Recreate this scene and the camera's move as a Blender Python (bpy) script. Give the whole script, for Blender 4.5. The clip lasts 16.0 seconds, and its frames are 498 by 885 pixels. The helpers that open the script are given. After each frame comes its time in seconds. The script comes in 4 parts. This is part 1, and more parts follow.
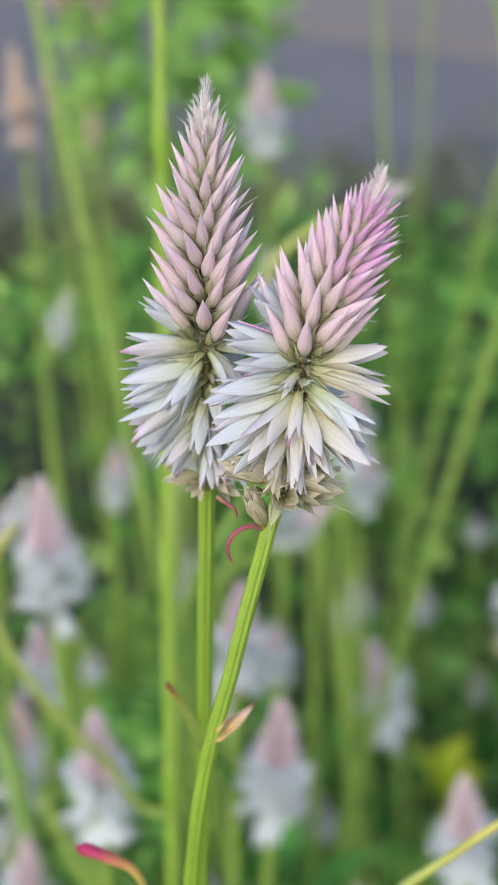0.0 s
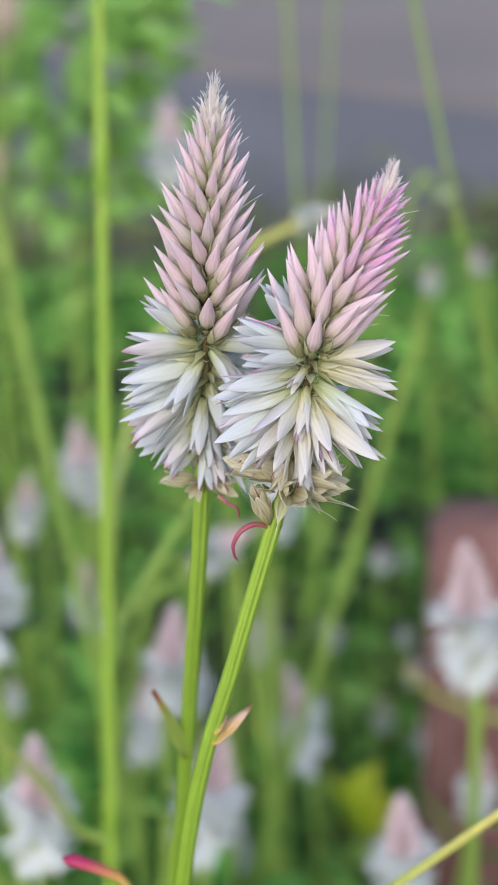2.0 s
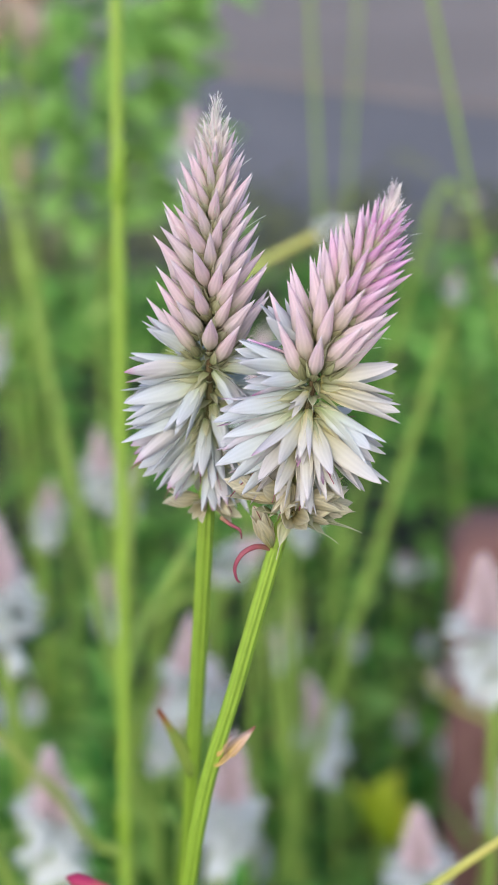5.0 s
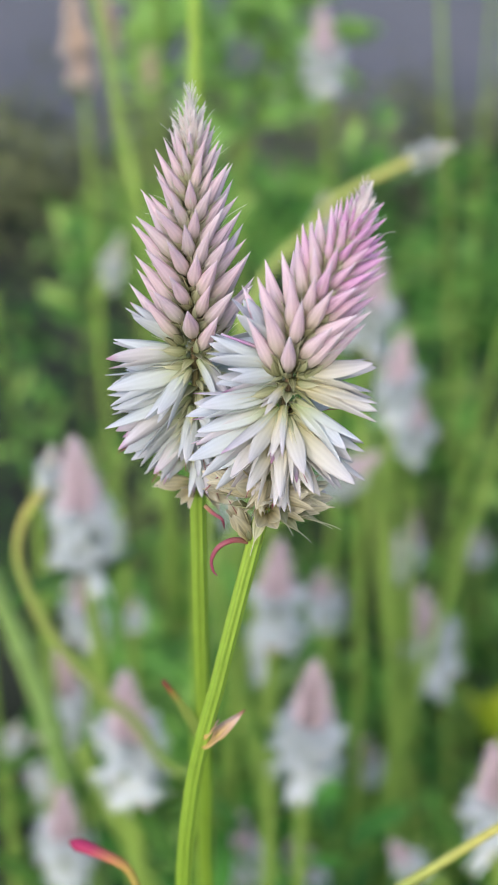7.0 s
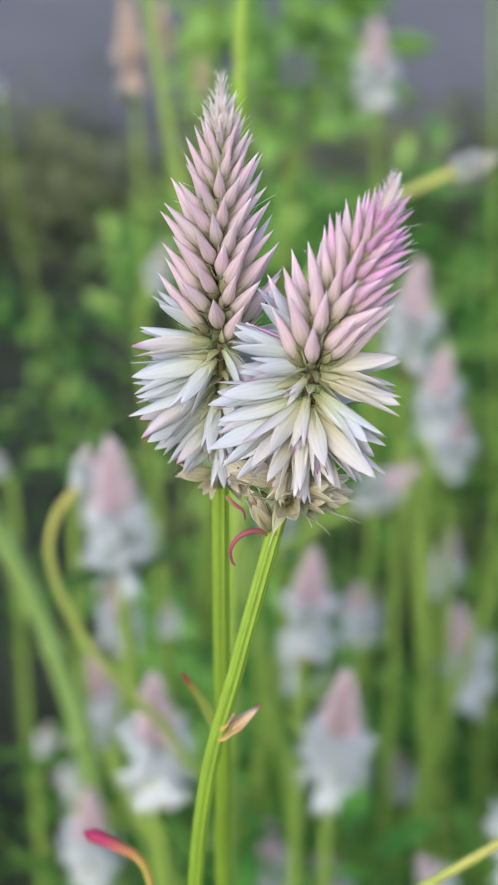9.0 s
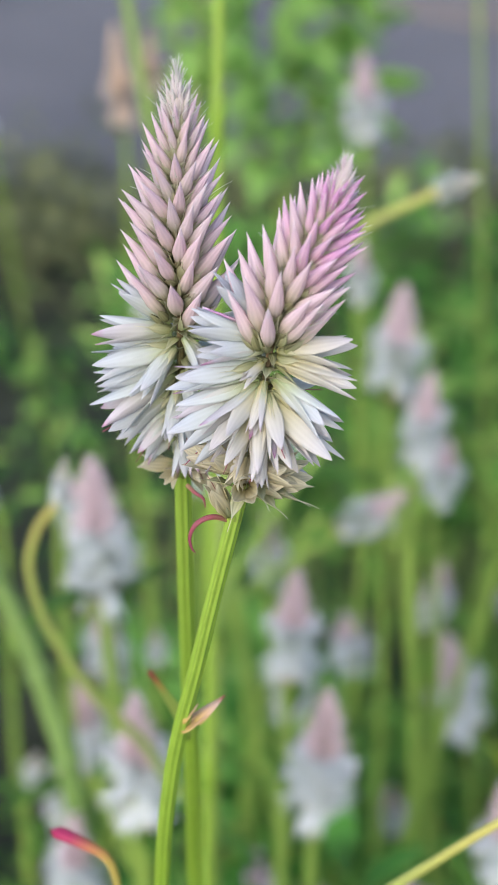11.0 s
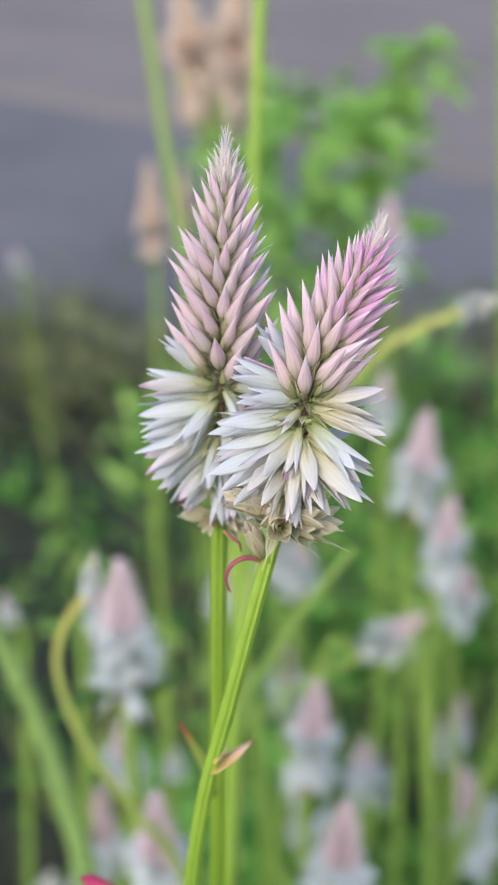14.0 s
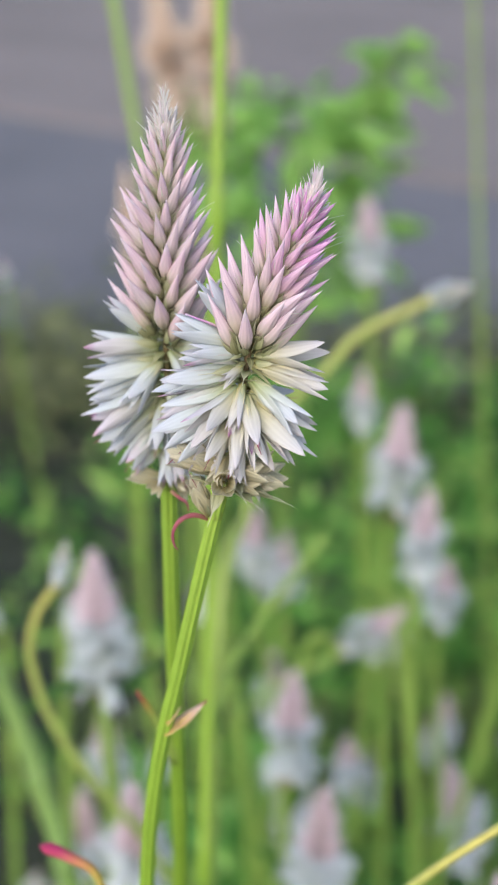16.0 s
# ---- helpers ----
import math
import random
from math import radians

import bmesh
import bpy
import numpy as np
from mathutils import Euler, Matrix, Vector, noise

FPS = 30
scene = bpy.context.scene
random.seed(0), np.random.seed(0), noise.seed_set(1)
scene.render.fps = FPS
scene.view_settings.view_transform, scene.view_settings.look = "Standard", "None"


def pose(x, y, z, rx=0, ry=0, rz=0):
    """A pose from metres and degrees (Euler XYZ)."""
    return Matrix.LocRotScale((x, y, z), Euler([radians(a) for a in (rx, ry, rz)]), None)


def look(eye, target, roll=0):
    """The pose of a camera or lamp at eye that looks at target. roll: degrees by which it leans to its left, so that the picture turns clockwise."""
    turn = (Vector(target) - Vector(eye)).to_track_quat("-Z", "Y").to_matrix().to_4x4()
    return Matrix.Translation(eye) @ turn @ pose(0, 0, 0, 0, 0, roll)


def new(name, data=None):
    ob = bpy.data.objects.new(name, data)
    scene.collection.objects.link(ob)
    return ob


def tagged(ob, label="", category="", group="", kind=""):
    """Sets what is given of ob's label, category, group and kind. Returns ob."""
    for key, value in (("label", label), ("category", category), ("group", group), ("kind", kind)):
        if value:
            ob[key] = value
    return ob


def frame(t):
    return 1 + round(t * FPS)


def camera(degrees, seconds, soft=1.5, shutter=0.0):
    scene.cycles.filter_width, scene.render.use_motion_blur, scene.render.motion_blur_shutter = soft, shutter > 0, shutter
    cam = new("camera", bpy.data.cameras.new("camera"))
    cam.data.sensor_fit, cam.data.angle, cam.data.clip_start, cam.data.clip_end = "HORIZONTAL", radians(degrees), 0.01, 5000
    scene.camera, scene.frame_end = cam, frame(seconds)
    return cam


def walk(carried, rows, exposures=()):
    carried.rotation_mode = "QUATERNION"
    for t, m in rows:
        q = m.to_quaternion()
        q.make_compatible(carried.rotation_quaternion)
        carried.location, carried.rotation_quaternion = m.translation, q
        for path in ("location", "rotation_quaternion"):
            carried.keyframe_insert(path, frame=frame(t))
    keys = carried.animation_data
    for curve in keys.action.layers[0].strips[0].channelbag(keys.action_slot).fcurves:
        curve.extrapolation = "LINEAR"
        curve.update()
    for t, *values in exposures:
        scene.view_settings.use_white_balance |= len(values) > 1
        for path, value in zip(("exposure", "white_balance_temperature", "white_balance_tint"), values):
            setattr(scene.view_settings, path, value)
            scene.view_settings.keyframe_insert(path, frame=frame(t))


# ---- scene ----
cam = camera(16.2528, 16.0, soft=1.0)
cam.data.dof.use_dof = True
cam.data.dof.focus_distance = 0.275
cam.data.dof.aperture_fstop = 28.0

walk(cam, [
    (0, look((0.00238, -0.25560, 0.10567), (-0.00125, -0.00184, -0.01260), -1.949)),
    (0.5, look((-0.00900, -0.25157, 0.10169), (-0.00404, 0.00244, -0.01601), -1.360)),
    (1, look((-0.01751, -0.24862, 0.09566), (-0.00702, 0.00543, -0.02159), -0.688)),
    (1.5, look((-0.01819, -0.25368, 0.10168), (-0.00470, 0.00153, -0.01272), -0.487)),
    (2, look((-0.01676, -0.25752, 0.10037), (-0.00211, -0.00189, -0.01295), -0.860)),
    (2.5, look((-0.01662, -0.25532, 0.10184), (-0.00167, 0.00073, -0.01047), -0.904)),
    (3, look((-0.01555, -0.25552, 0.10233), (-0.00006, 0.00071, -0.00949), -1.027)),
    (3.2, look((-0.01810, -0.25628, 0.10070), (-0.00061, -0.00010, -0.01096), -0.882)),
    (5.3, look((-0.01227, -0.25516, 0.10341), (-0.00528, 0.00087, -0.00973), -0.844)),
    (5.5, look((-0.01437, -0.25306, 0.10775), (-0.01021, 0.00174, -0.00826), -0.816)),
    (6, look((-0.00514, -0.25126, 0.11137), (-0.00927, -0.00036, -0.01286), -2.332)),
    (6.5, look((0.00847, -0.24562, 0.11461), (-0.00165, 0.00312, -0.01355), -1.746)),
    (7, look((0.01589, -0.24428, 0.11502), (0.00080, 0.00408, -0.01341), -2.137)),
    (7.5, look((0.02062, -0.24402, 0.11326), (0.00252, 0.00445, -0.01453), -1.604)),
    (8, look((0.01963, -0.24293, 0.11032), (-0.00048, 0.00559, -0.01709), -1.705)),
    (8.2, look((0.01947, -0.24343, 0.11394), (-0.00194, 0.00505, -0.01332), -1.542)),
    (10.3, look((0.01993, -0.24819, 0.10609), (-0.00220, 0.00236, -0.01693), -0.892)),
    (10.5, look((0.02174, -0.24887, 0.10654), (0.00006, 0.00202, -0.01587), -1.097)),
    (11, look((0.02583, -0.24971, 0.10359), (0.00378, 0.00232, -0.01638), -1.303)),
    (11.5, look((0.02834, -0.25146, 0.10160), (0.00520, 0.00292, -0.01311), -0.661)),
    (12, look((0.02879, -0.25448, 0.09776), (0.00447, 0.00200, -0.01191), -0.471)),
    (12.5, look((0.02414, -0.25977, 0.09888), (-0.00083, -0.00142, -0.00615), -0.190)),
    (13, look((0.02521, -0.26515, 0.09659), (0.00004, -0.00512, -0.00415), 0.131)),
    (13.5, look((0.02317, -0.27107, 0.09690), (-0.00239, -0.01031, -0.00185), 0.232)),
    (14, look((0.02485, -0.27299, 0.09511), (-0.00076, -0.01188, -0.00270), -0.242)),
    (14.5, look((0.02734, -0.27291, 0.09372), (0.00188, -0.01142, -0.00311), -0.534)),
    (15, look((0.02634, -0.27079, 0.09158), (0.00124, -0.00900, -0.00452), -0.789)),
    (15.5, look((0.02786, -0.27535, 0.09073), (0.00301, -0.01338, -0.00495), -0.650)),
    (16, look((0.03311, -0.27688, 0.08662), (0.00878, -0.01489, -0.00915), -1.054)),
], exposures=((0.0, 0.60), (3.0, 0.61), (6.5, 0.64), (10.5, 0.67), (16.0, 0.69)))

# ---- light: an overcast sky ----
world = bpy.data.worlds.new("overcast_sky")
scene.world = world
world.use_nodes = True
wn = world.node_tree.nodes
sky = wn.new("ShaderNodeTexSky")
sky.sky_type = "NISHITA"
sky.sun_disc = False
sky.sun_elevation = radians(30)
sky.sun_rotation = radians(200)
sky.dust_density = 2.0
wn["Background"].inputs["Strength"].default_value = 0.15
world.node_tree.links.new(sky.outputs["Color"], wn["Background"].inputs["Color"])

sun_data = bpy.data.lights.new("sun", "SUN")
sun_data.energy = 1.4
sun_data.angle = radians(100)
sun_data.color = (0.975, 0.99, 1.0)
sun = new("sun", sun_data)
sun.matrix_world = look((-0.9, -2.8, 1.75), (0, 0, 0))

GROUND = -1.25


# ---- materials ----
def material(name, rough=0.5, spec=0.4):
    m = bpy.data.materials.new(name)
    m.use_nodes = True
    b = m.node_tree.nodes["Principled BSDF"]
    b.inputs["Roughness"].default_value = rough
    b.inputs["Specular IOR Level"].default_value = spec
    return m, m.node_tree.nodes, m.node_tree.links, b


def ramp(nodes, stops):
    r = nodes.new("ShaderNodeValToRGB")
    e = r.color_ramp.elements
    while len(e) < len(stops):
        e.new(0.5)
    for k, (p, c) in enumerate(stops):
        e[k].position, e[k].color = p, (*c, 1)
    return r


def petal_material(name, stops, rough=0.42, veins=0.12, thin=0.35, mottling=0.25, spec=0.4, relief=0.25):
    """A petal or leaf: colour along its length, fine lengthwise veins, some light let through."""
    m, n, l, b = material(name, rough, spec)
    uv = n.new("ShaderNodeUVMap")
    sep = n.new("ShaderNodeSeparateXYZ")
    l.new(uv.outputs["UV"], sep.inputs["Vector"])
    r = ramp(n, stops)
    wob = n.new("ShaderNodeTexNoise")
    wob.inputs["Scale"].default_value = 300.0
    tc = n.new("ShaderNodeTexCoord")
    l.new(tc.outputs["Object"], wob.inputs["Vector"])
    info = n.new("ShaderNodeObjectInfo")
    shift = n.new("ShaderNodeMath")
    shift.operation = "MULTIPLY_ADD"
    l.new(info.outputs["Random"], shift.inputs[0])
    shift.inputs[1].default_value = 0.16
    shift.inputs[2].default_value = -0.08
    add = n.new("ShaderNodeMath")
    add.operation = "ADD"
    l.new(sep.outputs["X"], add.inputs[0])
    l.new(shift.outputs[0], add.inputs[1])
    l.new(add.outputs[0], r.inputs["Fac"])
    wave = n.new("ShaderNodeMath")
    wave.operation = "MULTIPLY"
    l.new(sep.outputs["Y"], wave.inputs[0])
    wave.inputs[1].default_value = 55.0
    sine = n.new("ShaderNodeMath")
    sine.operation = "SINE"
    l.new(wave.outputs[0], sine.inputs[0])
    amount = n.new("ShaderNodeMath")
    amount.operation = "MULTIPLY_ADD"
    l.new(sine.outputs[0], amount.inputs[0])
    amount.inputs[1].default_value = veins * 0.5
    amount.inputs[2].default_value = 1.0 - veins * 0.5
    blot = n.new("ShaderNodeMath")
    blot.operation = "MULTIPLY_ADD"
    l.new(wob.outputs["Fac"], blot.inputs[0])
    blot.inputs[1].default_value = mottling
    blot.inputs[2].default_value = 1.0 - mottling * 0.5
    both = n.new("ShaderNodeMath")
    both.operation = "MULTIPLY"
    l.new(amount.outputs[0], both.inputs[0])
    l.new(blot.outputs[0], both.inputs[1])
    mul = n.new("ShaderNodeVectorMath")
    mul.operation = "SCALE"
    l.new(r.outputs["Color"], mul.inputs[0])
    l.new(both.outputs[0], mul.inputs["Scale"])
    l.new(mul.outputs[0], b.inputs["Base Color"])
    bump = n.new("ShaderNodeBump")
    bump.inputs["Strength"].default_value = relief
    bump.inputs["Distance"].default_value = 0.0002
    l.new(sine.outputs[0], bump.inputs["Height"])
    l.new(bump.outputs["Normal"], b.inputs["Normal"])
    tr = n.new("ShaderNodeBsdfTranslucent")
    l.new(mul.outputs[0], tr.inputs["Color"])
    mix = n.new("ShaderNodeMixShader")
    mix.inputs["Fac"].default_value = thin
    l.new(b.outputs["BSDF"], mix.inputs[1])
    l.new(tr.outputs["BSDF"], mix.inputs[2])
    l.new(mix.outputs["Shader"], n["Material Output"].inputs["Surface"])
    return m


def leafage_material(name, dark, light, yellow, thin=0.4):
    """Leaves of one mesh, each island with its own green, shifted from dark to yellow by noise."""
    m, n, l, b = material(name, 0.55, 0.15)
    geo = n.new("ShaderNodeNewGeometry")
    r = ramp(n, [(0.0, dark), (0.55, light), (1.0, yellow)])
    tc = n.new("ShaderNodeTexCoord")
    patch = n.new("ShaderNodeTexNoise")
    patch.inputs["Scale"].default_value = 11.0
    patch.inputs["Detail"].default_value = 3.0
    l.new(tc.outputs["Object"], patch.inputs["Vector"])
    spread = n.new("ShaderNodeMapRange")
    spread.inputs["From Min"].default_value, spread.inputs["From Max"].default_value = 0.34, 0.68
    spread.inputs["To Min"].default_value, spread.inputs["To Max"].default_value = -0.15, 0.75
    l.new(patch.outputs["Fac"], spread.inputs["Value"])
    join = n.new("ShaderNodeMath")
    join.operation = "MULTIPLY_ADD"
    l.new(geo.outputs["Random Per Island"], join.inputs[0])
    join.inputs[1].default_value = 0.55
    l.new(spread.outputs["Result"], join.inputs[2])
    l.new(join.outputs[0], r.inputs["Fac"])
    tex = n.new("ShaderNodeTexNoise")
    tex.inputs["Scale"].default_value = 60.0
    l.new(tc.outputs["Object"], tex.inputs["Vector"])
    k = n.new("ShaderNodeMath")
    k.operation = "MULTIPLY_ADD"
    l.new(tex.outputs["Fac"], k.inputs[0])
    k.inputs[1].default_value, k.inputs[2].default_value = 0.8, 0.6
    mul = n.new("ShaderNodeVectorMath")
    mul.operation = "SCALE"
    l.new(r.outputs["Color"], mul.inputs[0])
    l.new(k.outputs[0], mul.inputs["Scale"])
    l.new(mul.outputs[0], b.inputs["Base Color"])
    tr = n.new("ShaderNodeBsdfTranslucent")
    l.new(mul.outputs[0], tr.inputs["Color"])
    mix = n.new("ShaderNodeMixShader")
    mix.inputs["Fac"].default_value = thin
    l.new(b.outputs["BSDF"], mix.inputs[1])
    l.new(tr.outputs["BSDF"], mix.inputs[2])
    l.new(mix.outputs["Shader"], n["Material Output"].inputs["Surface"])
    return m


def mineral_material(name, a, b_, scale, rough=0.9, bump_depth=0.004, fine=400.0):
    m, n, l, b = material(name, rough, 0.3)
    tc = n.new("ShaderNodeTexCoord")
    big = n.new("ShaderNodeTexNoise")
    big.inputs["Scale"].default_value = scale
    big.inputs["Detail"].default_value = 6
    small = n.new("ShaderNodeTexNoise")
    small.inputs["Scale"].default_value = fine
    for t in (big, small):
        l.new(tc.outputs["Object"], t.inputs["Vector"])
    mixf = n.new("ShaderNodeMath")
    mixf.operation = "MULTIPLY_ADD"
    l.new(small.outputs["Fac"], mixf.inputs[0])
    mixf.inputs[1].default_value = 0.4
    l.new(big.outputs["Fac"], mixf.inputs[2])
    r = ramp(n, [(0.45, a), (0.95, b_)])
    l.new(mixf.outputs[0], r.inputs["Fac"])
    l.new(r.outputs["Color"], b.inputs["Base Color"])
    bump = n.new("ShaderNodeBump")
    bump.inputs["Strength"].default_value = 0.5
    bump.inputs["Distance"].default_value = bump_depth
    l.new(small.outputs["Fac"], bump.inputs["Height"])
    l.new(bump.outputs["Normal"], b.inputs["Normal"])
    return m


STEM = petal_material("green_stem", [(0.0, (0.25, 0.42, 0.05)), (0.5, (0.31, 0.50, 0.06)), (1.0, (0.38, 0.56, 0.10))], 0.42, 0.12, 0.25)
STEM_FAR = petal_material("pale_green_stem", [(0.0, (0.25, 0.41, 0.08)), (1.0, (0.37, 0.53, 0.12))], 0.45, 0.2, 0.25)
STEM_DEEP = petal_material("deep_green_stem", [(0.0, (0.20, 0.35, 0.09)), (1.0, (0.28, 0.43, 0.14))], 0.45, 0.2, 0.2)
STEM_OLD = petal_material("ochre_stem", [(0.0, (0.30, 0.44, 0.10)), (0.7, (0.50, 0.56, 0.16)), (1.0, (0.68, 0.60, 0.18))], 0.45, 0.2, 0.2)
TEPAL = petal_material("white_tepal", [(0.0, (0.429, 0.507, 0.234)), (0.16, (0.556, 0.614, 0.429)), (0.36, (0.624, 0.673, 0.653)), (0.75, (0.629, 0.673, 0.741)), (1.0, (0.653, 0.663, 0.751))], 0.65, 0.06, 0.32, 0.10, spec=0.12, relief=0.10)
TEPAL_CREAM = petal_material("cream_tepal", [(0.0, (0.566, 0.536, 0.214)), (0.22, (0.673, 0.634, 0.429)), (0.48, (0.682, 0.663, 0.595)), (0.80, (0.673, 0.658, 0.673)), (1.0, (0.682, 0.653, 0.712))], 0.65, 0.06, 0.32, 0.10, spec=0.12, relief=0.10)
TEPAL_EDGE = petal_material("pink_tipped_tepal", [(0.0, (0.429, 0.507, 0.234)), (0.36, (0.643, 0.653, 0.643)), (0.84, (0.673, 0.634, 0.731)), (1.0, (0.546, 0.292, 0.487))], 0.65, 0.06, 0.32, 0.10, spec=0.12, relief=0.10)
TEPAL_DRY = petal_material("dry_cream_tepal", [(0.0, (0.56, 0.50, 0.24)), (0.3, (0.74, 0.69, 0.48)), (1.0, (0.84, 0.80, 0.68))], 0.5, 0.14, 0.5, 0.30, spec=0.2)
BUD_MAUVE = petal_material("mauve_bud", [(0.0, (0.46, 0.45, 0.28)), (0.24, (0.66, 0.61, 0.53)), (0.46, (0.78, 0.66, 0.71)), (0.75, (0.81, 0.68, 0.78)), (1.0, (0.86, 0.79, 0.87))], 0.55, 0.07, 0.28, spec=0.2)
BUD_PINK = petal_material("pink_bud", [(0.0, (0.48, 0.45, 0.28)), (0.24, (0.69, 0.60, 0.53)), (0.46, (0.82, 0.66, 0.72)), (0.75, (0.85, 0.67, 0.79)), (1.0, (0.88, 0.79, 0.88))], 0.55, 0.07, 0.28, spec=0.2)
BUD_ROSE = petal_material("rose_bud", [(0.0, (0.48, 0.43, 0.30)), (0.24, (0.71, 0.57, 0.56)), (0.46, (0.83, 0.58, 0.73)), (0.75, (0.85, 0.58, 0.80)), (1.0, (0.88, 0.73, 0.88))], 0.55, 0.07, 0.28, spec=0.2)
BUD_YOUNG = petal_material("young_bud", [(0.0, (0.66, 0.56, 0.50)), (0.5, (0.80, 0.70, 0.71)), (1.0, (0.87, 0.83, 0.85))], 0.55, 0.07, 0.3, spec=0.2)
AXIS = petal_material("green_axis", [(0.0, (0.36, 0.50, 0.09)), (0.16, (0.38, 0.42, 0.13)), (0.30, (0.26, 0.24, 0.10)), (0.45, (0.15, 0.10, 0.05)), (1.0, (0.20, 0.20, 0.09))], 0.6, 0.3, 0.1)
BUD_MAGENTA = petal_material("magenta_bud", [(0.0, (0.48, 0.40, 0.32)), (0.24, (0.66, 0.49, 0.56)), (0.50, (0.77, 0.44, 0.71)), (0.8, (0.79, 0.45, 0.77)), (1.0, (0.84, 0.68, 0.84))], 0.55, 0.07, 0.25, spec=0.2)
BRACT = petal_material("papery_bract", [(0.0, (0.26, 0.27, 0.12)), (0.5, (0.46, 0.45, 0.27)), (0.75, (0.66, 0.63, 0.48)), (1.0, (0.78, 0.74, 0.64))], 0.5, 0.2, 0.4)
BRACT_PALE = petal_material("pale_bract", [(0.0, (0.38, 0.41, 0.19)), (0.4, (0.58, 0.59, 0.38)), (1.0, (0.80, 0.79, 0.70))], 0.5, 0.1, 0.4)
HAIR = petal_material("silvery_bract", [(0.0, (0.72, 0.71, 0.58)), (0.5, (0.82, 0.81, 0.76)), (1.0, (0.87, 0.86, 0.85))], 0.5, 0.05, 0.4)
HAIR_PINK = petal_material("rosy_awn", [(0.0, (0.74, 0.58, 0.64)), (0.5, (0.84, 0.70, 0.79)), (1.0, (0.88, 0.82, 0.87))], 0.5, 0.05, 0.3)
CORE = petal_material("brown_green_core", [(0.0, (0.22, 0.16, 0.07)), (1.0, (0.30, 0.28, 0.10))], 0.6, 0.3, 0.0)
MAGENTA = petal_material("crimson_tendril", [(0.0, (0.42, 0.26, 0.14)), (0.3, (0.38, 0.10, 0.13)), (1.0, (0.30, 0.06, 0.12))], 0.4, 0.1, 0.2)
RED_LEAF = petal_material("red_tipped_leaf", [(0.0, (0.30, 0.40, 0.08)), (0.55, (0.56, 0.42, 0.09)), (0.68, (0.62, 0.26, 0.12)), (0.80, (0.55, 0.05, 0.16)), (1.0, (0.55, 0.05, 0.18))], 0.45, 0.2, 0.35)
SIDE_LEAF = petal_material("orange_green_leaf", [(0.0, (0.34, 0.50, 0.10)), (0.72, (0.42, 0.54, 0.14)), (0.88, (0.54, 0.40, 0.12)), (0.95, (0.50, 0.22, 0.10)), (1.0, (0.40, 0.14, 0.09))], 0.45, 0.2, 0.35)
FAR_WHITE = petal_material("white_far_tepal", [(0.0, (0.54, 0.62, 0.36)), (0.30, (0.79, 0.85, 0.84)), (1.0, (0.83, 0.87, 0.91))], 0.5, 0.05, 0.35)
FAR_PINK = petal_material("pink_far_bud", [(0.0, (0.50, 0.46, 0.36)), (0.35, (0.75, 0.60, 0.66)), (1.0, (0.83, 0.72, 0.78))], 0.5, 0.08, 0.2)
TAN = petal_material("tan_dry_bud", [(0.0, (0.58, 0.42, 0.31)), (0.5, (0.77, 0.60, 0.48)), (1.0, (0.82, 0.72, 0.65))], 0.6, 0.15, 0.15)
WITHERED = petal_material("withered_floret", [(0.0, (0.36, 0.33, 0.14)), (0.5, (0.56, 0.45, 0.29)), (1.0, (0.64, 0.52, 0.40))], 0.6, 0.15, 0.3)
# near-black dark end: shade of the gaps between leaves, put into the leaf colour
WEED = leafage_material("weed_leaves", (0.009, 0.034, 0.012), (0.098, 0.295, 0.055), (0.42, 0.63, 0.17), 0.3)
VERGE = leafage_material("verge_leaves", (0.045, 0.052, 0.030), (0.150, 0.172, 0.088), (0.28, 0.31, 0.15), 0.2)
STALK = leafage_material("grass_stalk", (0.10, 0.20, 0.05), (0.30, 0.46, 0.11), (0.50, 0.61, 0.19), 0.2)
BRIGHT = leafage_material("bright_leaves", (0.30, 0.56, 0.15), (0.37, 0.63, 0.18), (0.46, 0.69, 0.25), 0.5)
TALL = leafage_material("tall_weed_leaves", (0.12, 0.29, 0.06), (0.19, 0.42, 0.09), (0.28, 0.49, 0.14), 0.3)
ORANGE_LEAF = petal_material("orange_leaf", [(0.0, (0.60, 0.42, 0.12)), (0.45, (0.68, 0.46, 0.28)), (0.8, (0.74, 0.54, 0.44)), (1.0, (0.45, 0.18, 0.13))], 0.5, 0.15, 0.15)
YELLOW = petal_material("yellow_leaf", [(0.0, (0.40, 0.58, 0.05)), (0.6, (0.58, 0.68, 0.05)), (1.0, (0.64, 0.70, 0.07))], 0.5, 0.1, 0.3)
# soil colour lowered to carry the shade that dense foliage would cast on it
SOIL = mineral_material("dark_soil", (0.014, 0.020, 0.012), (0.060, 0.064, 0.042), 9.0)
ASPHALT = mineral_material("grey_asphalt", (0.115, 0.115, 0.13), (0.19, 0.18, 0.196), 1.2, 0.85)
PAVING = mineral_material("dusty_paving", (0.185, 0.16, 0.155), (0.26, 0.22, 0.215), 0.9, 0.9)
BRICK = mineral_material("red_brick", (0.15, 0.072, 0.066), (0.26, 0.145, 0.135), 25.0)


# ---- shared builders ----
def mesh_of(name, bm, mat, smooth=True):
    me = bpy.data.meshes.new(name)
    bmesh.ops.recalc_face_normals(bm, faces=bm.faces)
    bm.to_mesh(me)
    bm.free()
    me.materials.append(mat)
    if smooth:
        me.polygons.foreach_set("use_smooth", [True] * len(me.polygons))
    return me


def part(name, me, parent, label="", m=None):
    ob = new(name, me)
    ob.parent = parent
    if m is not None:
        ob.matrix_basis = m
    if label:
        ob["label"] = label
    return ob


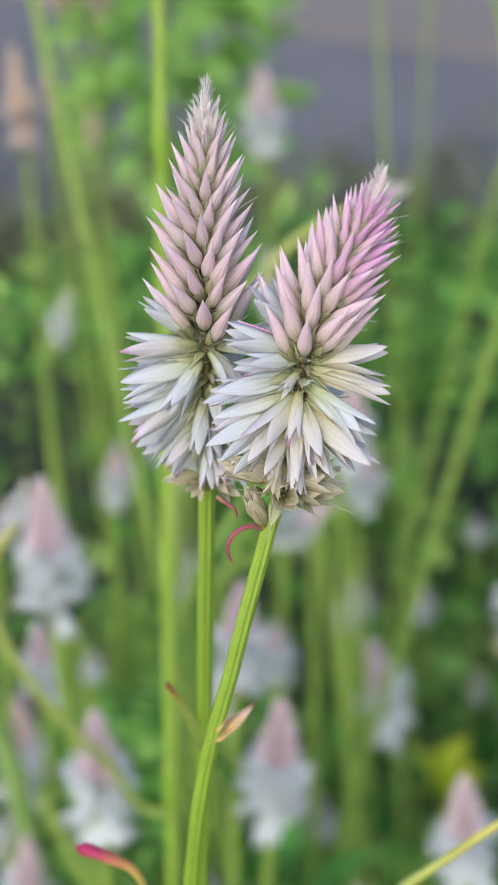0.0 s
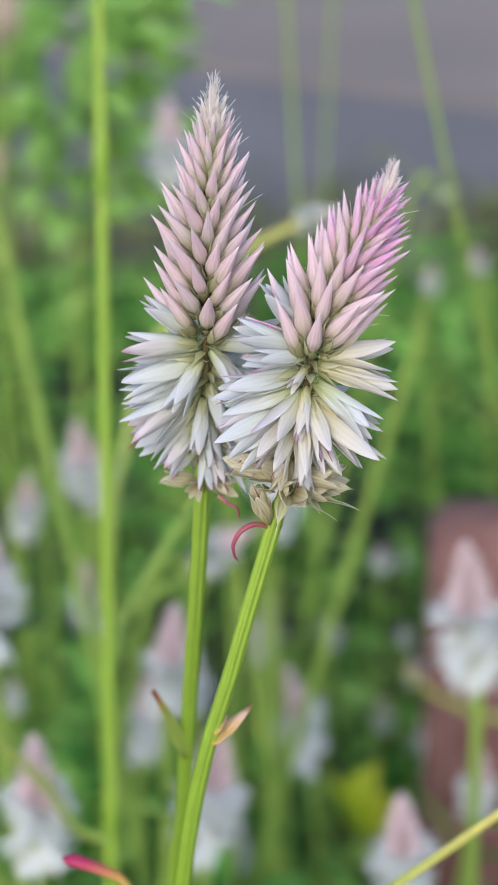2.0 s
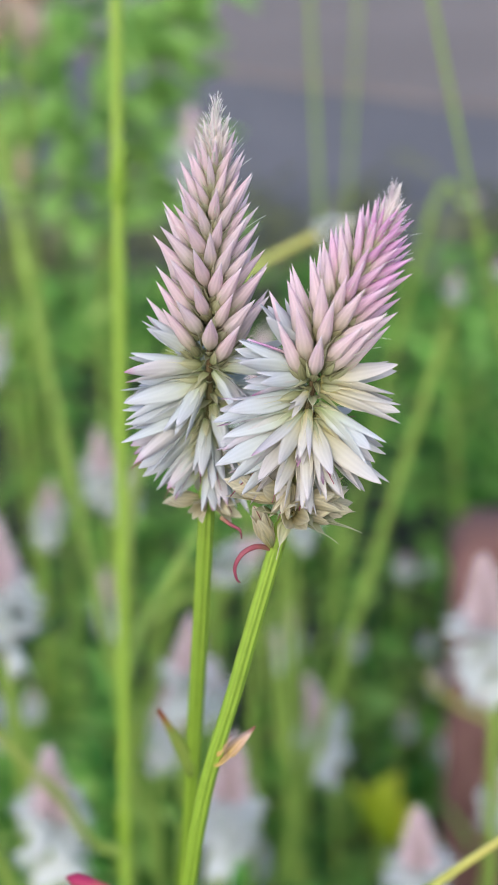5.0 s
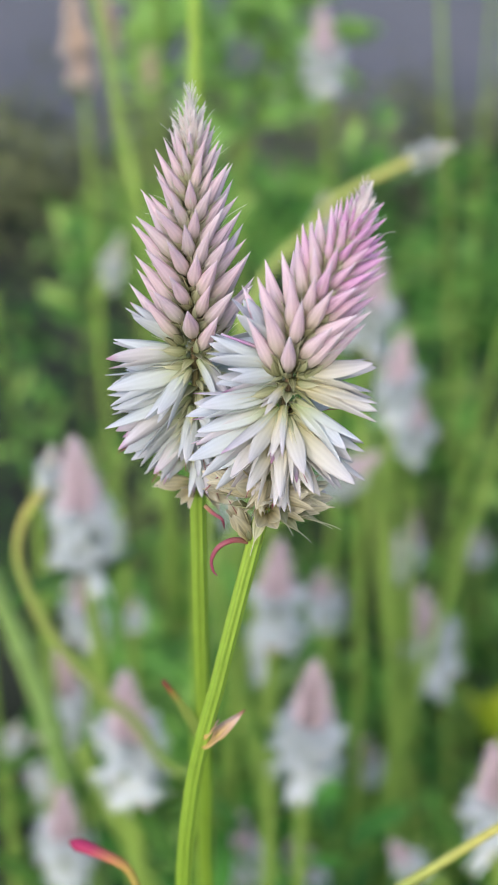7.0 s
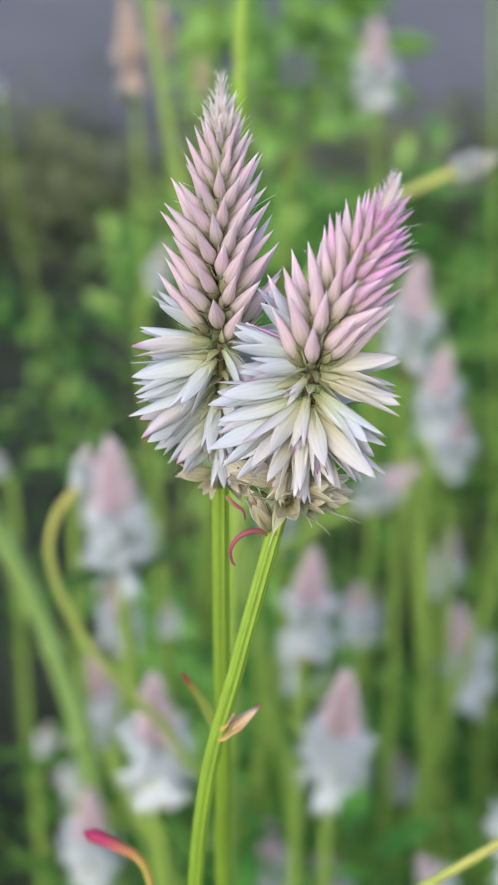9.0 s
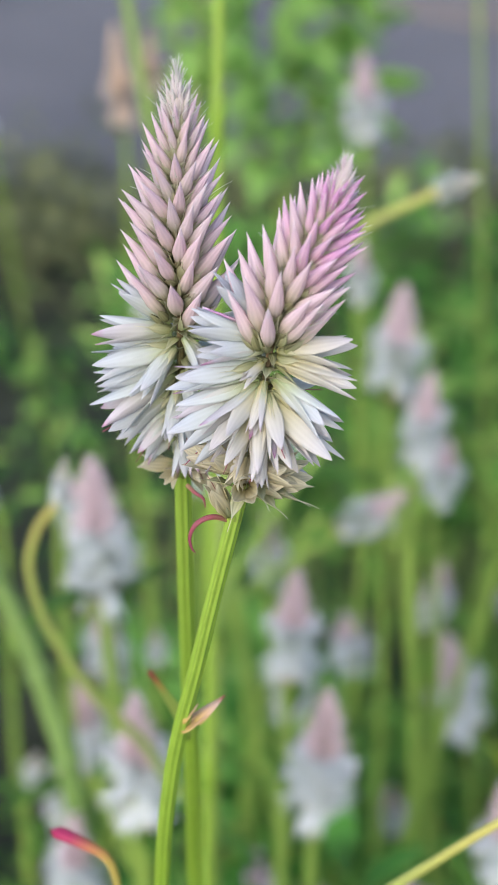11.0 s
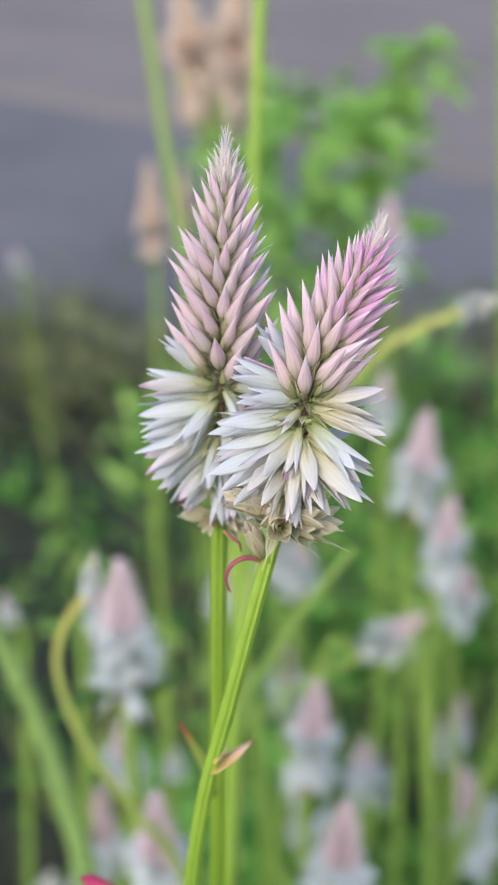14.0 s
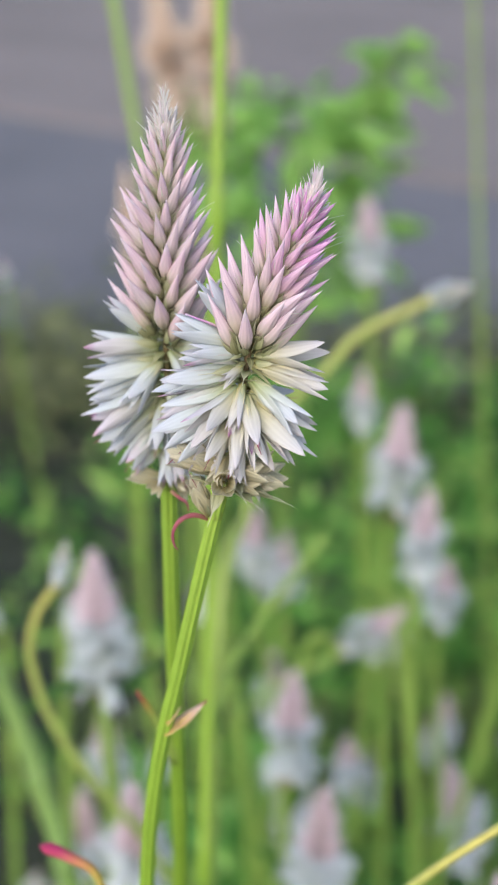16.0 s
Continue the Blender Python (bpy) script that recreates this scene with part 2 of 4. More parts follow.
def empty(name, place):
    ob = new(name)
    ob.empty_display_size = 0.01
    ob.location = place
    return ob


def lathe_rows(bm, rows, closed=True, u0=0.0, u1=1.0):
    """Skin rings of points, with length and girth in the UV map."""
    uv = bm.loops.layers.uv.verify()
    rings = [[bm.verts.new(p) for p in r] for r in rows]
    k = len(rows[0])
    for i in range(len(rings) - 1):
        for j in range(k if closed else k - 1):
            q = (j + 1) % k
            f = bm.faces.new((rings[i][j], rings[i][q], rings[i + 1][q], rings[i + 1][j]))
            ua, ub = (u0 + (u1 - u0) * s / (len(rings) - 1) for s in (i, i + 1))
            for loop, c in zip(f.loops, ((ua, j / k), (ua, (j + 1) / k), (ub, (j + 1) / k), (ub, j / k))):
                loop[uv].uv = c
    if closed:
        for r, u in ((rings[0], u0), (rings[-1], u1)):
            f = bm.faces.new(r)
            for loop in f.loops:
                loop[uv].uv = (u, 0.5)


def smooth_path(points, n):
    """Catmull-Rom through the points, n steps in all."""
    p = [Vector(q) for q in points]
    p = [p[0] * 2 - p[1]] + p + [p[-1] * 2 - p[-2]]
    out = []
    for s in range(n + 1):
        x = s / n * (len(p) - 3)
        i = min(int(x), len(p) - 4)
        t = x - i
        a, b, c, d = p[i:i + 4]
        out.append(0.5 * (2 * b + (c - a) * t + (2 * a - 5 * b + 4 * c - d) * t * t + (3 * b - a - 3 * c + d) * t ** 3))
    return out


def tube(points, radius, segs=8, n=24, ridges=0, depth=0.0, flat=1.0, bm=None):
    """A tapered stem along a smooth path; radius is a function of 0..1."""
    path = smooth_path(points, n)
    bm = bm or bmesh.new()
    rows = []
    side = None
    for i, p in enumerate(path):
        d = (path[min(i + 1, n)] - path[max(i - 1, 0)]).normalized()
        if side is None:
            side = d.orthogonal().normalized()
        side = (side - d * side.dot(d)).normalized()
        up = d.cross(side)
        r = radius(i / n)
        ring = []
        for j in range(segs):
            a = 2 * math.pi * j / segs
            k = r * (1 + depth * math.cos(ridges * a))
            ring.append(p + side * math.cos(a) * k + up * math.sin(a) * k * flat)
        rows.append(ring)
    lathe_rows(bm, rows)
    return bm


def blade(bm, length, width, thick, cup, bend, steps=8, across=5, place=None, shape=0.75, tip=1.3):
    """A pointed petal or leaf along +z, cupped about its midrib, bent towards +y; closed, with thickness."""
    rows = []
    for i in range(steps + 1):
        u = i / steps
        w = width * 0.5 * (math.sin(math.pi * min(u ** shape * 0.97 + 0.03, 1.0)) ** 0.8 * (1 - 0.25 * u ** tip)) + width * 0.012
        z, y = length * u, bend * length * u * u
        ring = []
        for s in (1, -1):
            for j in range(across):
                v = (j / (across - 1)) * 2 - 1
                v = v * s
                ring.append((v * w, y + cup * w * v * v - s * thick * 0.5 * (1 - v * v * 0.8), z - 0.06 * length * v * v * (1 - u)))
        ring = [Vector(q) for q in ring]
        if place is not None:
            ring = [place @ q for q in ring]
        rows.append(ring)
    lathe_rows(bm, rows)


def bud_rows(bm, length, girth, segs=10, rings=9, keel=0.14, twist=0.5, place=None):
    """A closed pointed bud along +z with five overlapping keels."""
    rows = []
    for i in range(rings + 1):
        u = i / rings
        swell = math.sin(math.pi / 2 * (0.25 + 0.75 * u / 0.3)) ** 0.8 if u < 0.3 else (1 - (u - 0.3) / 0.7) ** 0.9
        r = girth * 0.5 * (swell + 0.015)
        ring = []
        for j in range(segs):
            a = 2 * math.pi * j / segs
            k = r * (1 + keel * math.cos(5 * (a + twist * u)))
            ring.append(Vector((math.cos(a) * k, math.sin(a) * k, length * u)))
        if place is not None:
            ring = [place @ q for q in ring]
        rows.append(ring)
    lathe_rows(bm, rows)


def aim(place, way, spin=0.0, scale=(1, 1, 1)):
    """A pose whose +z goes along way and whose +y leans to the sky."""
    z = Vector(way).normalized()
    x = Vector((0, 0, 1)).cross(z)
    x = x.normalized() if x.length > 1e-4 else Vector((1, 0, 0))
    y = z.cross(x)
    m = Matrix((x, y, z)).transposed().to_4x4()
    return Matrix.Translation(place) @ m @ Matrix.Rotation(spin, 4, "Z") @ Matrix.Diagonal((*scale, 1))


# ---- ground, road and paving ----
def sheet(name, x0, x1, y0, y1, z, mat, nx=2, ny=2, wave=0.0, label="", category=""):
    bm = bmesh.new()
    g = [[bm.verts.new((x0 + (x1 - x0) * i / nx, y0 + (y1 - y0) * j / ny,
                        z + wave * noise.noise((i * 0.7, j * 0.7, 3.1)))) for j in range(ny + 1)] for i in range(nx + 1)]
    for i in range(nx):
        for j in range(ny):
            bm.faces.new((g[i][j], g[i + 1][j], g[i + 1][j + 1], g[i][j + 1]))
    ob = new(name, mesh_of(name, bm, mat))
    return tagged(ob, label, category, kind="structure")


sheet("ground", -400, 400, -400, 400, GROUND, SOIL, 2, 2, 0.0, "bare soil under the weeds, darkened in place of foliage shade", "ground")


def slab(name, y0, y1, z0, z1, skew, mat, label, category):
    bm = bmesh.new()
    pts = [(-60, y0 + 60 * skew), (60, y0 - 60 * skew), (60, y1 - 60 * skew), (-60, y1 + 60 * skew)]
    lo = [bm.verts.new((x, y, z0)) for x, y in pts]
    hi = [bm.verts.new((x, y, z1)) for x, y in pts]
    bm.faces.new(hi)
    bm.faces.new(lo)
    for i in range(4):
        bm.faces.new((lo[i], lo[(i + 1) % 4], hi[(i + 1) % 4], hi[i]))
    return tagged(new(name, mesh_of(name, bm, mat, False)), label, category, kind="structure")


slab("road", 3.7, 58.0, GROUND - 0.1, GROUND + 0.012, 0.02, ASPHALT, "grey-blue weathered asphalt road beyond the weeds", "road")
slab("pavement", 6.3, 56.0, GROUND - 0.1, GROUND + 0.03, 0.8, PAVING, "dusty pinkish-grey paving beyond the road", "pavement")


# ---- the two flowers in front ----
def axis_frame(path, s):
    """Point, direction and two sideways directions on the spike's axis at 0..1."""
    x = s * (len(path) - 1)
    i = min(int(x), len(path) - 2)
    p = path[i].lerp(path[i + 1], x - i)
    d = (path[min(i + 1, len(path) - 1)] - path[max(i - 1, 0)]).normalized()
    e1 = (Vector((1, 0, 0)) - d * d.x).normalized()
    return p, d, e1, d.cross(e1)


def meshes(name, build, mats):
    out = {}
    for key, mat in mats:
        bm = bmesh.new()
        build(bm)
        out[key] = mesh_of(name, bm, mat)
    return out


def lance(bm, width, thick, cup, bend, steps=12, across=7, peak=0.42, foot=0.45, awn=0.0, notch=0.0):
    """A lance-shaped scale along +z, one unit long, hollow towards +y; awn: the share of its length drawn out into a hair."""
    rows = []
    body = 1.0 - awn
    for i in range(steps + 1):
        u = i / steps
        q = min(u / body, 1.0)
        if q < peak:
            s = q / peak
            w = foot + (1 - foot) * (s * s * (3 - 2 * s))
        else:
            v = (q - peak) / (1 - peak)
            w = (1 - v) ** 0.85 * (1 + 0.55 * v)
        w = width * 0.5 * w
        w = max(w, 0.019 * (1 - 0.7 * u)) if awn else w + 0.004
        y = bend * u * u + (0.10 * awn * ((u - body) / awn) ** 2 * -1.5 if awn and u > body else 0.0)
        ring = []
        for s in (1, -1):
            for j in range(across):
                v = ((j / (across - 1)) * 2 - 1) * s
                t = min(thick, w * 1.2)
                ring.append(Vector((v * w, y + cup * w * (abs(v) ** 1.6) - s * t * 0.5 * (1 - v * v * 0.8), u - notch * v * v * (1 - u))))
        rows.append(ring)
    lathe_rows(bm, rows)


def bud_build(bm):
    """A closed bud: a pointed spindle whose five tepals overlap like tiles, each with a low keel."""
    rings, segs, rows = 13, 25, []
    for i in range(rings + 1):
        u = i / rings
        if u < 0.32:
            s = u / 0.32
            r = 0.42 + 0.58 * math.sin(s * math.pi / 2)
        else:
            v = (u - 0.32) / 0.68
            r = (1 - v) ** 1.05 * (1 + 0.22 * v)
        r = 0.107 * (r + 0.010)
        ring = []
        for j in range(segs):
            a = 2 * math.pi * j / segs
            lap = ((j + 0.9 * u * segs / 5) % (segs / 5)) / (segs / 5)
            k = r * (0.95 + 0.10 * lap + 0.03 * math.cos(2 * math.pi * (lap - 0.5)))
            ring.append(Vector((math.cos(a) * k, math.sin(a) * k, u)))
        rows.append(ring)
    lathe_rows(bm, rows)


def facing(place, way, toward, scale):
    """A pose whose +z goes along way and whose hollow side (+y) turns to the given direction."""
    w = Vector(way).normalized()
    up = (Vector(toward) - w * w.dot(Vector(toward))).normalized()
    m = Matrix((up.cross(w), up, w)).transposed().to_4x4()
    return Matrix.Translation(place) @ m @ Matrix.Diagonal((*scale, 1))


BUDS = meshes("bud", bud_build, (("mauve", BUD_MAUVE), ("pink", BUD_PINK), ("rose", BUD_ROSE), ("magenta", BUD_MAGENTA), ("young", BUD_YOUNG)))
# three shapes of tepal: flat, hollow and with its tip turned out
TEPALS = {}
for key, mat in (("white", TEPAL), ("cream", TEPAL_CREAM), ("edge", TEPAL_EDGE), ("dry", TEPAL_DRY)):
    TEPALS[key] = []
    for cup, bend, peak in ((0.30, 0.03, 0.42), (0.48, 0.07, 0.38), (0.22, -0.05, 0.47)):
        bm = bmesh.new()
        lance(bm, 0.255 if key != "dry" else 0.40, 0.012, cup, bend, 14, 9, peak, 0.5, notch=0.03)
        TEPALS[key].append(mesh_of("tepal", bm, mat))
bm = bmesh.new()
lance(bm, 0.46, 0.03, 0.55, 0.30, 12, 7, 0.40, 0.6)
TEPALS["cup"] = [mesh_of("tepal", bm, TEPAL_DRY)]
BRACTS = meshes("bract", lambda bm: lance(bm, 0.34, 0.02, 0.55, 0.04, 12, 5, 0.30, 0.6, awn=0.38), (("papery", BRACT), ("pale", BRACT_PALE)))
AWNS = meshes("awn", lambda bm: lance(bm, 0.10, 0.02, 0.4, -0.04, 9, 4, 0.25, 0.7, awn=0.5), (("pale", HAIR), ("pink", HAIR_PINK)))
CORES = meshes("core", lambda bm: bud_rows(bm, 0.36, 0.10, 8, 6, 0.08), (("core", CORE),))
STYLES = meshes("style", lambda bm: tube(((0, 0, 0.55), (0.02, 0.015, 0.85), (0.06, 0.03, 1.06)), lambda u: 0.010 - 0.004 * u, 6, 8, bm=bm), (("style", MAGENTA),))


def bud_spike(thing, path, s0, count, low, colours, seed, phase, tuft, top):
    """Closed buds in a spiral from s0 upwards, each clasped by awned bracts, and a tuft of hairs at the tip."""
    r = random.Random(seed)
    reach = sum((path[i + 1] - path[i]).length for i in range(len(path) - 1)) / 0.078
    for k in range(count):
        g = k / (count - 1)
        s = s0 + (top - s0) * g ** 0.92
        p, d, e1, e2 = axis_frame(path, s)
        az = phase + k * 2.39996 + r.uniform(-0.14, 0.14)
        out = e1 * math.cos(az) + e2 * math.sin(az)
        tilt = radians(low * (1 - g ** 3.6) ** 0.8 + 7 + r.uniform(-4, 4))
        way = d * math.cos(tilt) + out * math.sin(tilt)
        length = (0.0056 * (1 - g ** 1.8) + 0.0066 * (1 - (1 - reach) * g)) * r.uniform(0.9, 1.1)
        thick = (1.0 - 0.22 * g) * r.uniform(0.92, 1.12)
        core = 0.0024 * (1 - g) + 0.0003
        place = p + out * core
        part("bud", BUDS[colours(g, out, r)], thing, "", aim(place, way, r.uniform(0, 6.28), (length * thick, length * thick, length)))
        below = (out * math.cos(tilt) - d * math.sin(tilt))
        for j, turn in enumerate((r.uniform(-0.4, 0.4), 1.5 + r.uniform(-0.4, 0.4), -1.5 + r.uniform(-0.4, 0.4))):
            side = (below * math.cos(turn) + way.cross(below) * math.sin(turn)).normalized()
            lean = radians(r.uniform(4, 13))
            way2 = way * math.cos(lean) + side * math.sin(lean)
            long = length * (r.uniform(0.40, 0.54) if j else r.uniform(0.34, 0.46)) * (1.0 + 0.5 * g)
            part("bract", BRACTS["papery" if g < 0.55 and j < 2 else "pale"], thing, "", facing(place + side * length * thick * 0.107 - way * 0.0004, way2, -side, (long, long, long)))
        # a longer hair here and there stands off the outline
        if r.random() < 0.03 + 0.75 * g ** 2:
            lean = tilt + radians(r.uniform(4, 16))
            way3 = d * math.cos(lean) + out * math.sin(lean)
            long = length * r.uniform(0.75, 1.05)
            part("awn", AWNS["pale"], thing, "", facing(place, way3, d, (long * 0.8, long * 0.8, long)))
    p, d, e1, e2 = axis_frame(path, top - 0.02)
    part("bud", BUDS["young"], thing, "", aim(p, d, 0, (0.0150 * reach, 0.0150 * reach, (1.0 - top) * 0.078 * reach - 0.0005)))
    for k in range(tuft):
        f = k / (tuft - 1)
        p, d, e1, e2 = axis_frame(path, top - 0.085 + (1.012 - top) * f)
        az = phase + k * 2.39996
        out = e1 * math.cos(az) + e2 * math.sin(az)
        loose = k % 3 == 0
        tilt = radians((r.uniform(15, 24) if loose else r.uniform(6, 13)) * (1 - 0.97 * f))
        way = d * math.cos(tilt) + out * math.sin(tilt)
        long = r.uniform(0.0062, 0.0080) * (1 - 0.2 * f) * reach
        wide = long * (0.8 if loose else 2.6 - 1.4 * f)
        part("awn", AWNS["pale" if r.random() < (0.85 if reach > 0.95 else 0.35) else "pink"], thing, "", facing(p + out * 0.0007 * (1 - f), way, d if tilt > 0.06 else -out, (wide, wide, long)))


def floret(thing, place, way, size, kind, r, spread=8.0, count=5, style=0.0):
    """An open flower: five lance-shaped tepals in a goblet that parts at the tips, with thin awned bracts at its foot."""
    z = Vector(way).normalized()
    seat = aim(place, z, 0, (size, size, size))
    core = part("floret", CORES["core"], thing, "", seat)
    back = seat.inverted()
    x = z.orthogonal().normalized()
    y = z.cross(x)
    a0 = r.uniform(0, 6.28)
    for j in range(count):
        a = a0 + j * 2 * math.pi / count + r.uniform(-0.2, 0.2)
        out = x * math.cos(a) + y * math.sin(a)
        t = radians(spread + r.uniform(-3.0, 7.0))
        w = z * math.cos(t) + out * math.sin(t)
        long = size * r.uniform(0.88, 1.06)
        key = kind if r.random() > 0.22 or kind == "dry" else "edge"
        wide = long * r.uniform(0.9, 1.15)
        part("tepal", r.choice(TEPALS[key]), core, "", back @ facing(place + out * size * (0.05 + 0.016 * (j % 2)), w, -out, (wide, long, long)))
    for j in range(3):
        a = a0 + j * 2.1 + r.uniform(-0.5, 0.5)
        out = x * math.cos(a) + y * math.sin(a)
        lean = radians(r.uniform(10, 24))
        k = size * r.uniform(0.34, 0.52)
        part("bract", BRACTS["pale"], core, "", back @ facing(place + out * size * 0.085, z * math.cos(lean) + out * math.sin(lean), -out, (k * 0.9, k, k)))
    if r.random() < style:
        part("style", STYLES["style"], core, "thin crimson style", back @ aim(place, z, r.uniform(0, 6.28), (size, size, size)))


def open_flowers(thing, path, rows, back, kinds, seed, size, lift):
    """Open florets: rows of height along the axis, bearing round it (-90 is the front), rise, length and spread, and a looser rest at the back."""
    r = random.Random(seed)
    rows = list(rows) + [(0.16 + 0.20 * k / back, 45 + (k * 61) % 90, 8 - 50 * (1 - k / back), 0.95, 9) for k in range(back)]
    for s, az, el, long, spread in rows:
        p, d, e1, e2 = axis_frame(path, s + lift)
        az, el = radians(az + r.uniform(-2, 2)), radians(el + r.uniform(-2, 2))
        out = e1 * math.cos(az) + e2 * math.sin(az)
        way = out * math.cos(el) + d * math.sin(el)
        floret(thing, p + out * 0.0014, way, size * long * r.uniform(0.97, 1.04), kinds(s, az, r), r, spread, 5, 0.45 if s < 0.3 else 0.1)


def main_flower(label, axis, stem_points, stem_radius, s_open, buds, low, colours, kinds, florets, seed, phase, dry, back=5, cups=()):
    thing = tagged(empty("celosia_flower", (0, 0, GROUND)), label, "flower", "flowers in front")
    path = smooth_path([Vector(q) + Vector((0, 0, -GROUND)) for q in axis], 60)
    stem = [Vector(q) + Vector((0, 0, -GROUND)) for q in stem_points] + [path[5]]
    part("stem", mesh_of("stem", tube(stem, lambda u: stem_radius * (1.25 - 0.33 * u) * (1 - 0.26 * max(0.0, (u - 0.93) / 0.07)), 48, 120, 7, 0.10), STEM), thing, "ribbed light green stem")
    part("spike_axis", mesh_of("spike_axis", tube(path[:54:6], lambda u: 0.0005 * (1 - u) + 0.0003 + 0.0006 * max(0.0, 1 - u / 0.15), 12, 40), AXIS), thing)
    scale_bracts(thing, path, s_open, seed)
    bud_spike(thing, path, s_open, buds, low, colours, seed, phase, 96, 0.885 if stem_radius > 0.0013 else 0.855)
    open_flowers(thing, path, florets, back, kinds, seed + 1, 0.0121, 0.02 if stem_radius > 0.0013 else 0.034)
    r = random.Random(seed + 2)
    if cups:
        for row in cups[0]:
            papery_cup(thing, path, *row)
        hanging_bracts(thing, path, cups[1])
    for s, az, el, long, spread in dry:
        p, d, e1, e2 = axis_frame(path, s)
        az, el = radians(az), radians(el)
        out = e1 * math.cos(az) + e2 * math.sin(az)
        floret(thing, p + out * 0.0012, out * math.cos(el) + d * math.sin(el), 0.0126 * long, "dry", r, spread, 5, 0.5)
    return thing


def scale_bracts(thing, path, s_open, seed):
    """Small pointed scales that hide the axis between the open florets."""
    r = random.Random(seed + 5)
    for k in range(52):
        s = 0.10 + (s_open - 0.08) * (k / 51) ** 0.8
        p, d, e1, e2 = axis_frame(path, s)
        az = k * 2.39996
        out = e1 * math.cos(az) + e2 * math.sin(az)
        el = radians(r.uniform(-35, 40))
        long = r.uniform(0.0035, 0.0064)
        part("bract", BRACTS["pale" if r.random() < 0.7 else "papery"], thing, "", facing(p + out * 0.0006, out * math.cos(el) + d * math.sin(el), d, (long, long, long)))


def papery_cup(thing, path, s, az, el, size, spread, seed):
    """An emptied dry floret, its short tepals standing open and curling in round a hollow."""
    r = random.Random(seed)
    p, d, e1, e2 = axis_frame(path, s)
    out = e1 * math.cos(radians(az)) + e2 * math.sin(radians(az))
    z = (out * math.cos(radians(el)) + d * math.sin(radians(el))).normalized()
    place = p + out * 0.0042
    seat = aim(place, z, 0, (size, size, size))
    core = part("floret", CORES["core"], thing, "emptied papery floret", seat)
    back = seat.inverted()
    x = z.orthogonal().normalized()
    y = z.cross(x)
    for j in range(6):
        a = j * 1.047 + r.uniform(-0.25, 0.25)
        side_way = x * math.cos(a) + y * math.sin(a)
        t = radians(spread + r.uniform(-10, 10))
        k = size * r.uniform(0.8, 1.15)
        part("tepal", TEPALS["cup"][0], core, "", back @ facing(place + side_way * size * 0.14, z * math.cos(t) + side_way * math.sin(t), -side_way, (k, k, k)))


def hanging_bracts(thing, path, rows):
    for s, az, el, long in rows:
        p, d, e1, e2 = axis_frame(path, s)
        out = e1 * math.cos(radians(az)) + e2 * math.sin(radians(az))
        way = out * math.cos(radians(el)) + d * math.sin(radians(el))
        part("bract", BRACTS["pale"], thing, "", facing(p + out * 0.0028, way, d, (long, long, long)))


def left_colours(g, out, r):
    if g > 0.90:
        return "young"
    return "mauve" if r.random() < 0.5 - 0.4 * g else "pink"


def right_colours(g, out, r):
    if g > 0.95:
        return "young"
    lead = g + 0.22 * out.x + r.uniform(-0.12, 0.12)
    return "magenta" if lead > 0.66 else "rose" if lead > 0.36 else "pink"


pale_flower = main_flower(
    "pale pink and white cockscomb spike on a ribbed green stem",
    ((-0.0092, 0.0178, -0.0300), (-0.0084, 0.0150, -0.0110), (-0.0078, 0.0124, 0.0080), (-0.0070, 0.0096, 0.0260), (-0.0060, 0.0066, 0.0452)),
    ((0.030, 0.135, GROUND - 0.02), (0.010, 0.130, -0.9), (-0.012, 0.115, -0.40), (-0.0170, 0.0760, -0.19), (-0.0142, 0.0515, -0.12), (-0.0126, 0.0402, -0.09), (-0.0106, 0.0265, -0.055), (-0.0092, 0.0180, -0.0300)),
    0.00142, 0.385, 94, 28.0, left_colours, lambda f, az, r: "white",
    ((0.375, 178, 36, 0.88, 7), (0.352, 182, 3, 1.06, 10), (0.318, 168, -8, 0.92, 8), (0.312, 190, -18, 1.12, 5), (0.318, 232, -36, 0.92, 6),
     (0.265, 182, -16, 1.10, 8), (0.250, 200, -32, 1.14, 9), (0.230, 178, -26, 1.08, 10), (0.200, 186, -34, 1.10, 9), (0.158, 206, -50, 0.88, 8), (0.170, 176, -42, 0.95, 9),
     (0.085, 200, -38, 0.50, 8), (0.225, -102, -56, 0.84, 4), (0.105, -84, -60, 0.66, 8), (0.262, -62, -50, 0.72, 7), (0.342, -46, -28, 0.78, 6), (0.125, -52, -58, 0.80, 6),
     (0.185, -75, -55, 0.72, 7), (0.352, -10, 10, 0.95, 9), (0.345, 14, 0, 0.95, 9), (0.295, -18, -12, 0.95, 8), (0.250, 2, -16, 0.95, 9), (0.195, -36, -32, 0.92, 8), (0.180, 4, -28, 0.95, 9), (0.120, -10, -40, 0.85, 9)),
    11, 0.4, ((0.03, -50, 6, 0.5, 14), (0.03, -112, 6, 0.42, 14), (0.03, -170, 8, 0.5, 14), (0.03, 100, 6, 0.5, 14)))

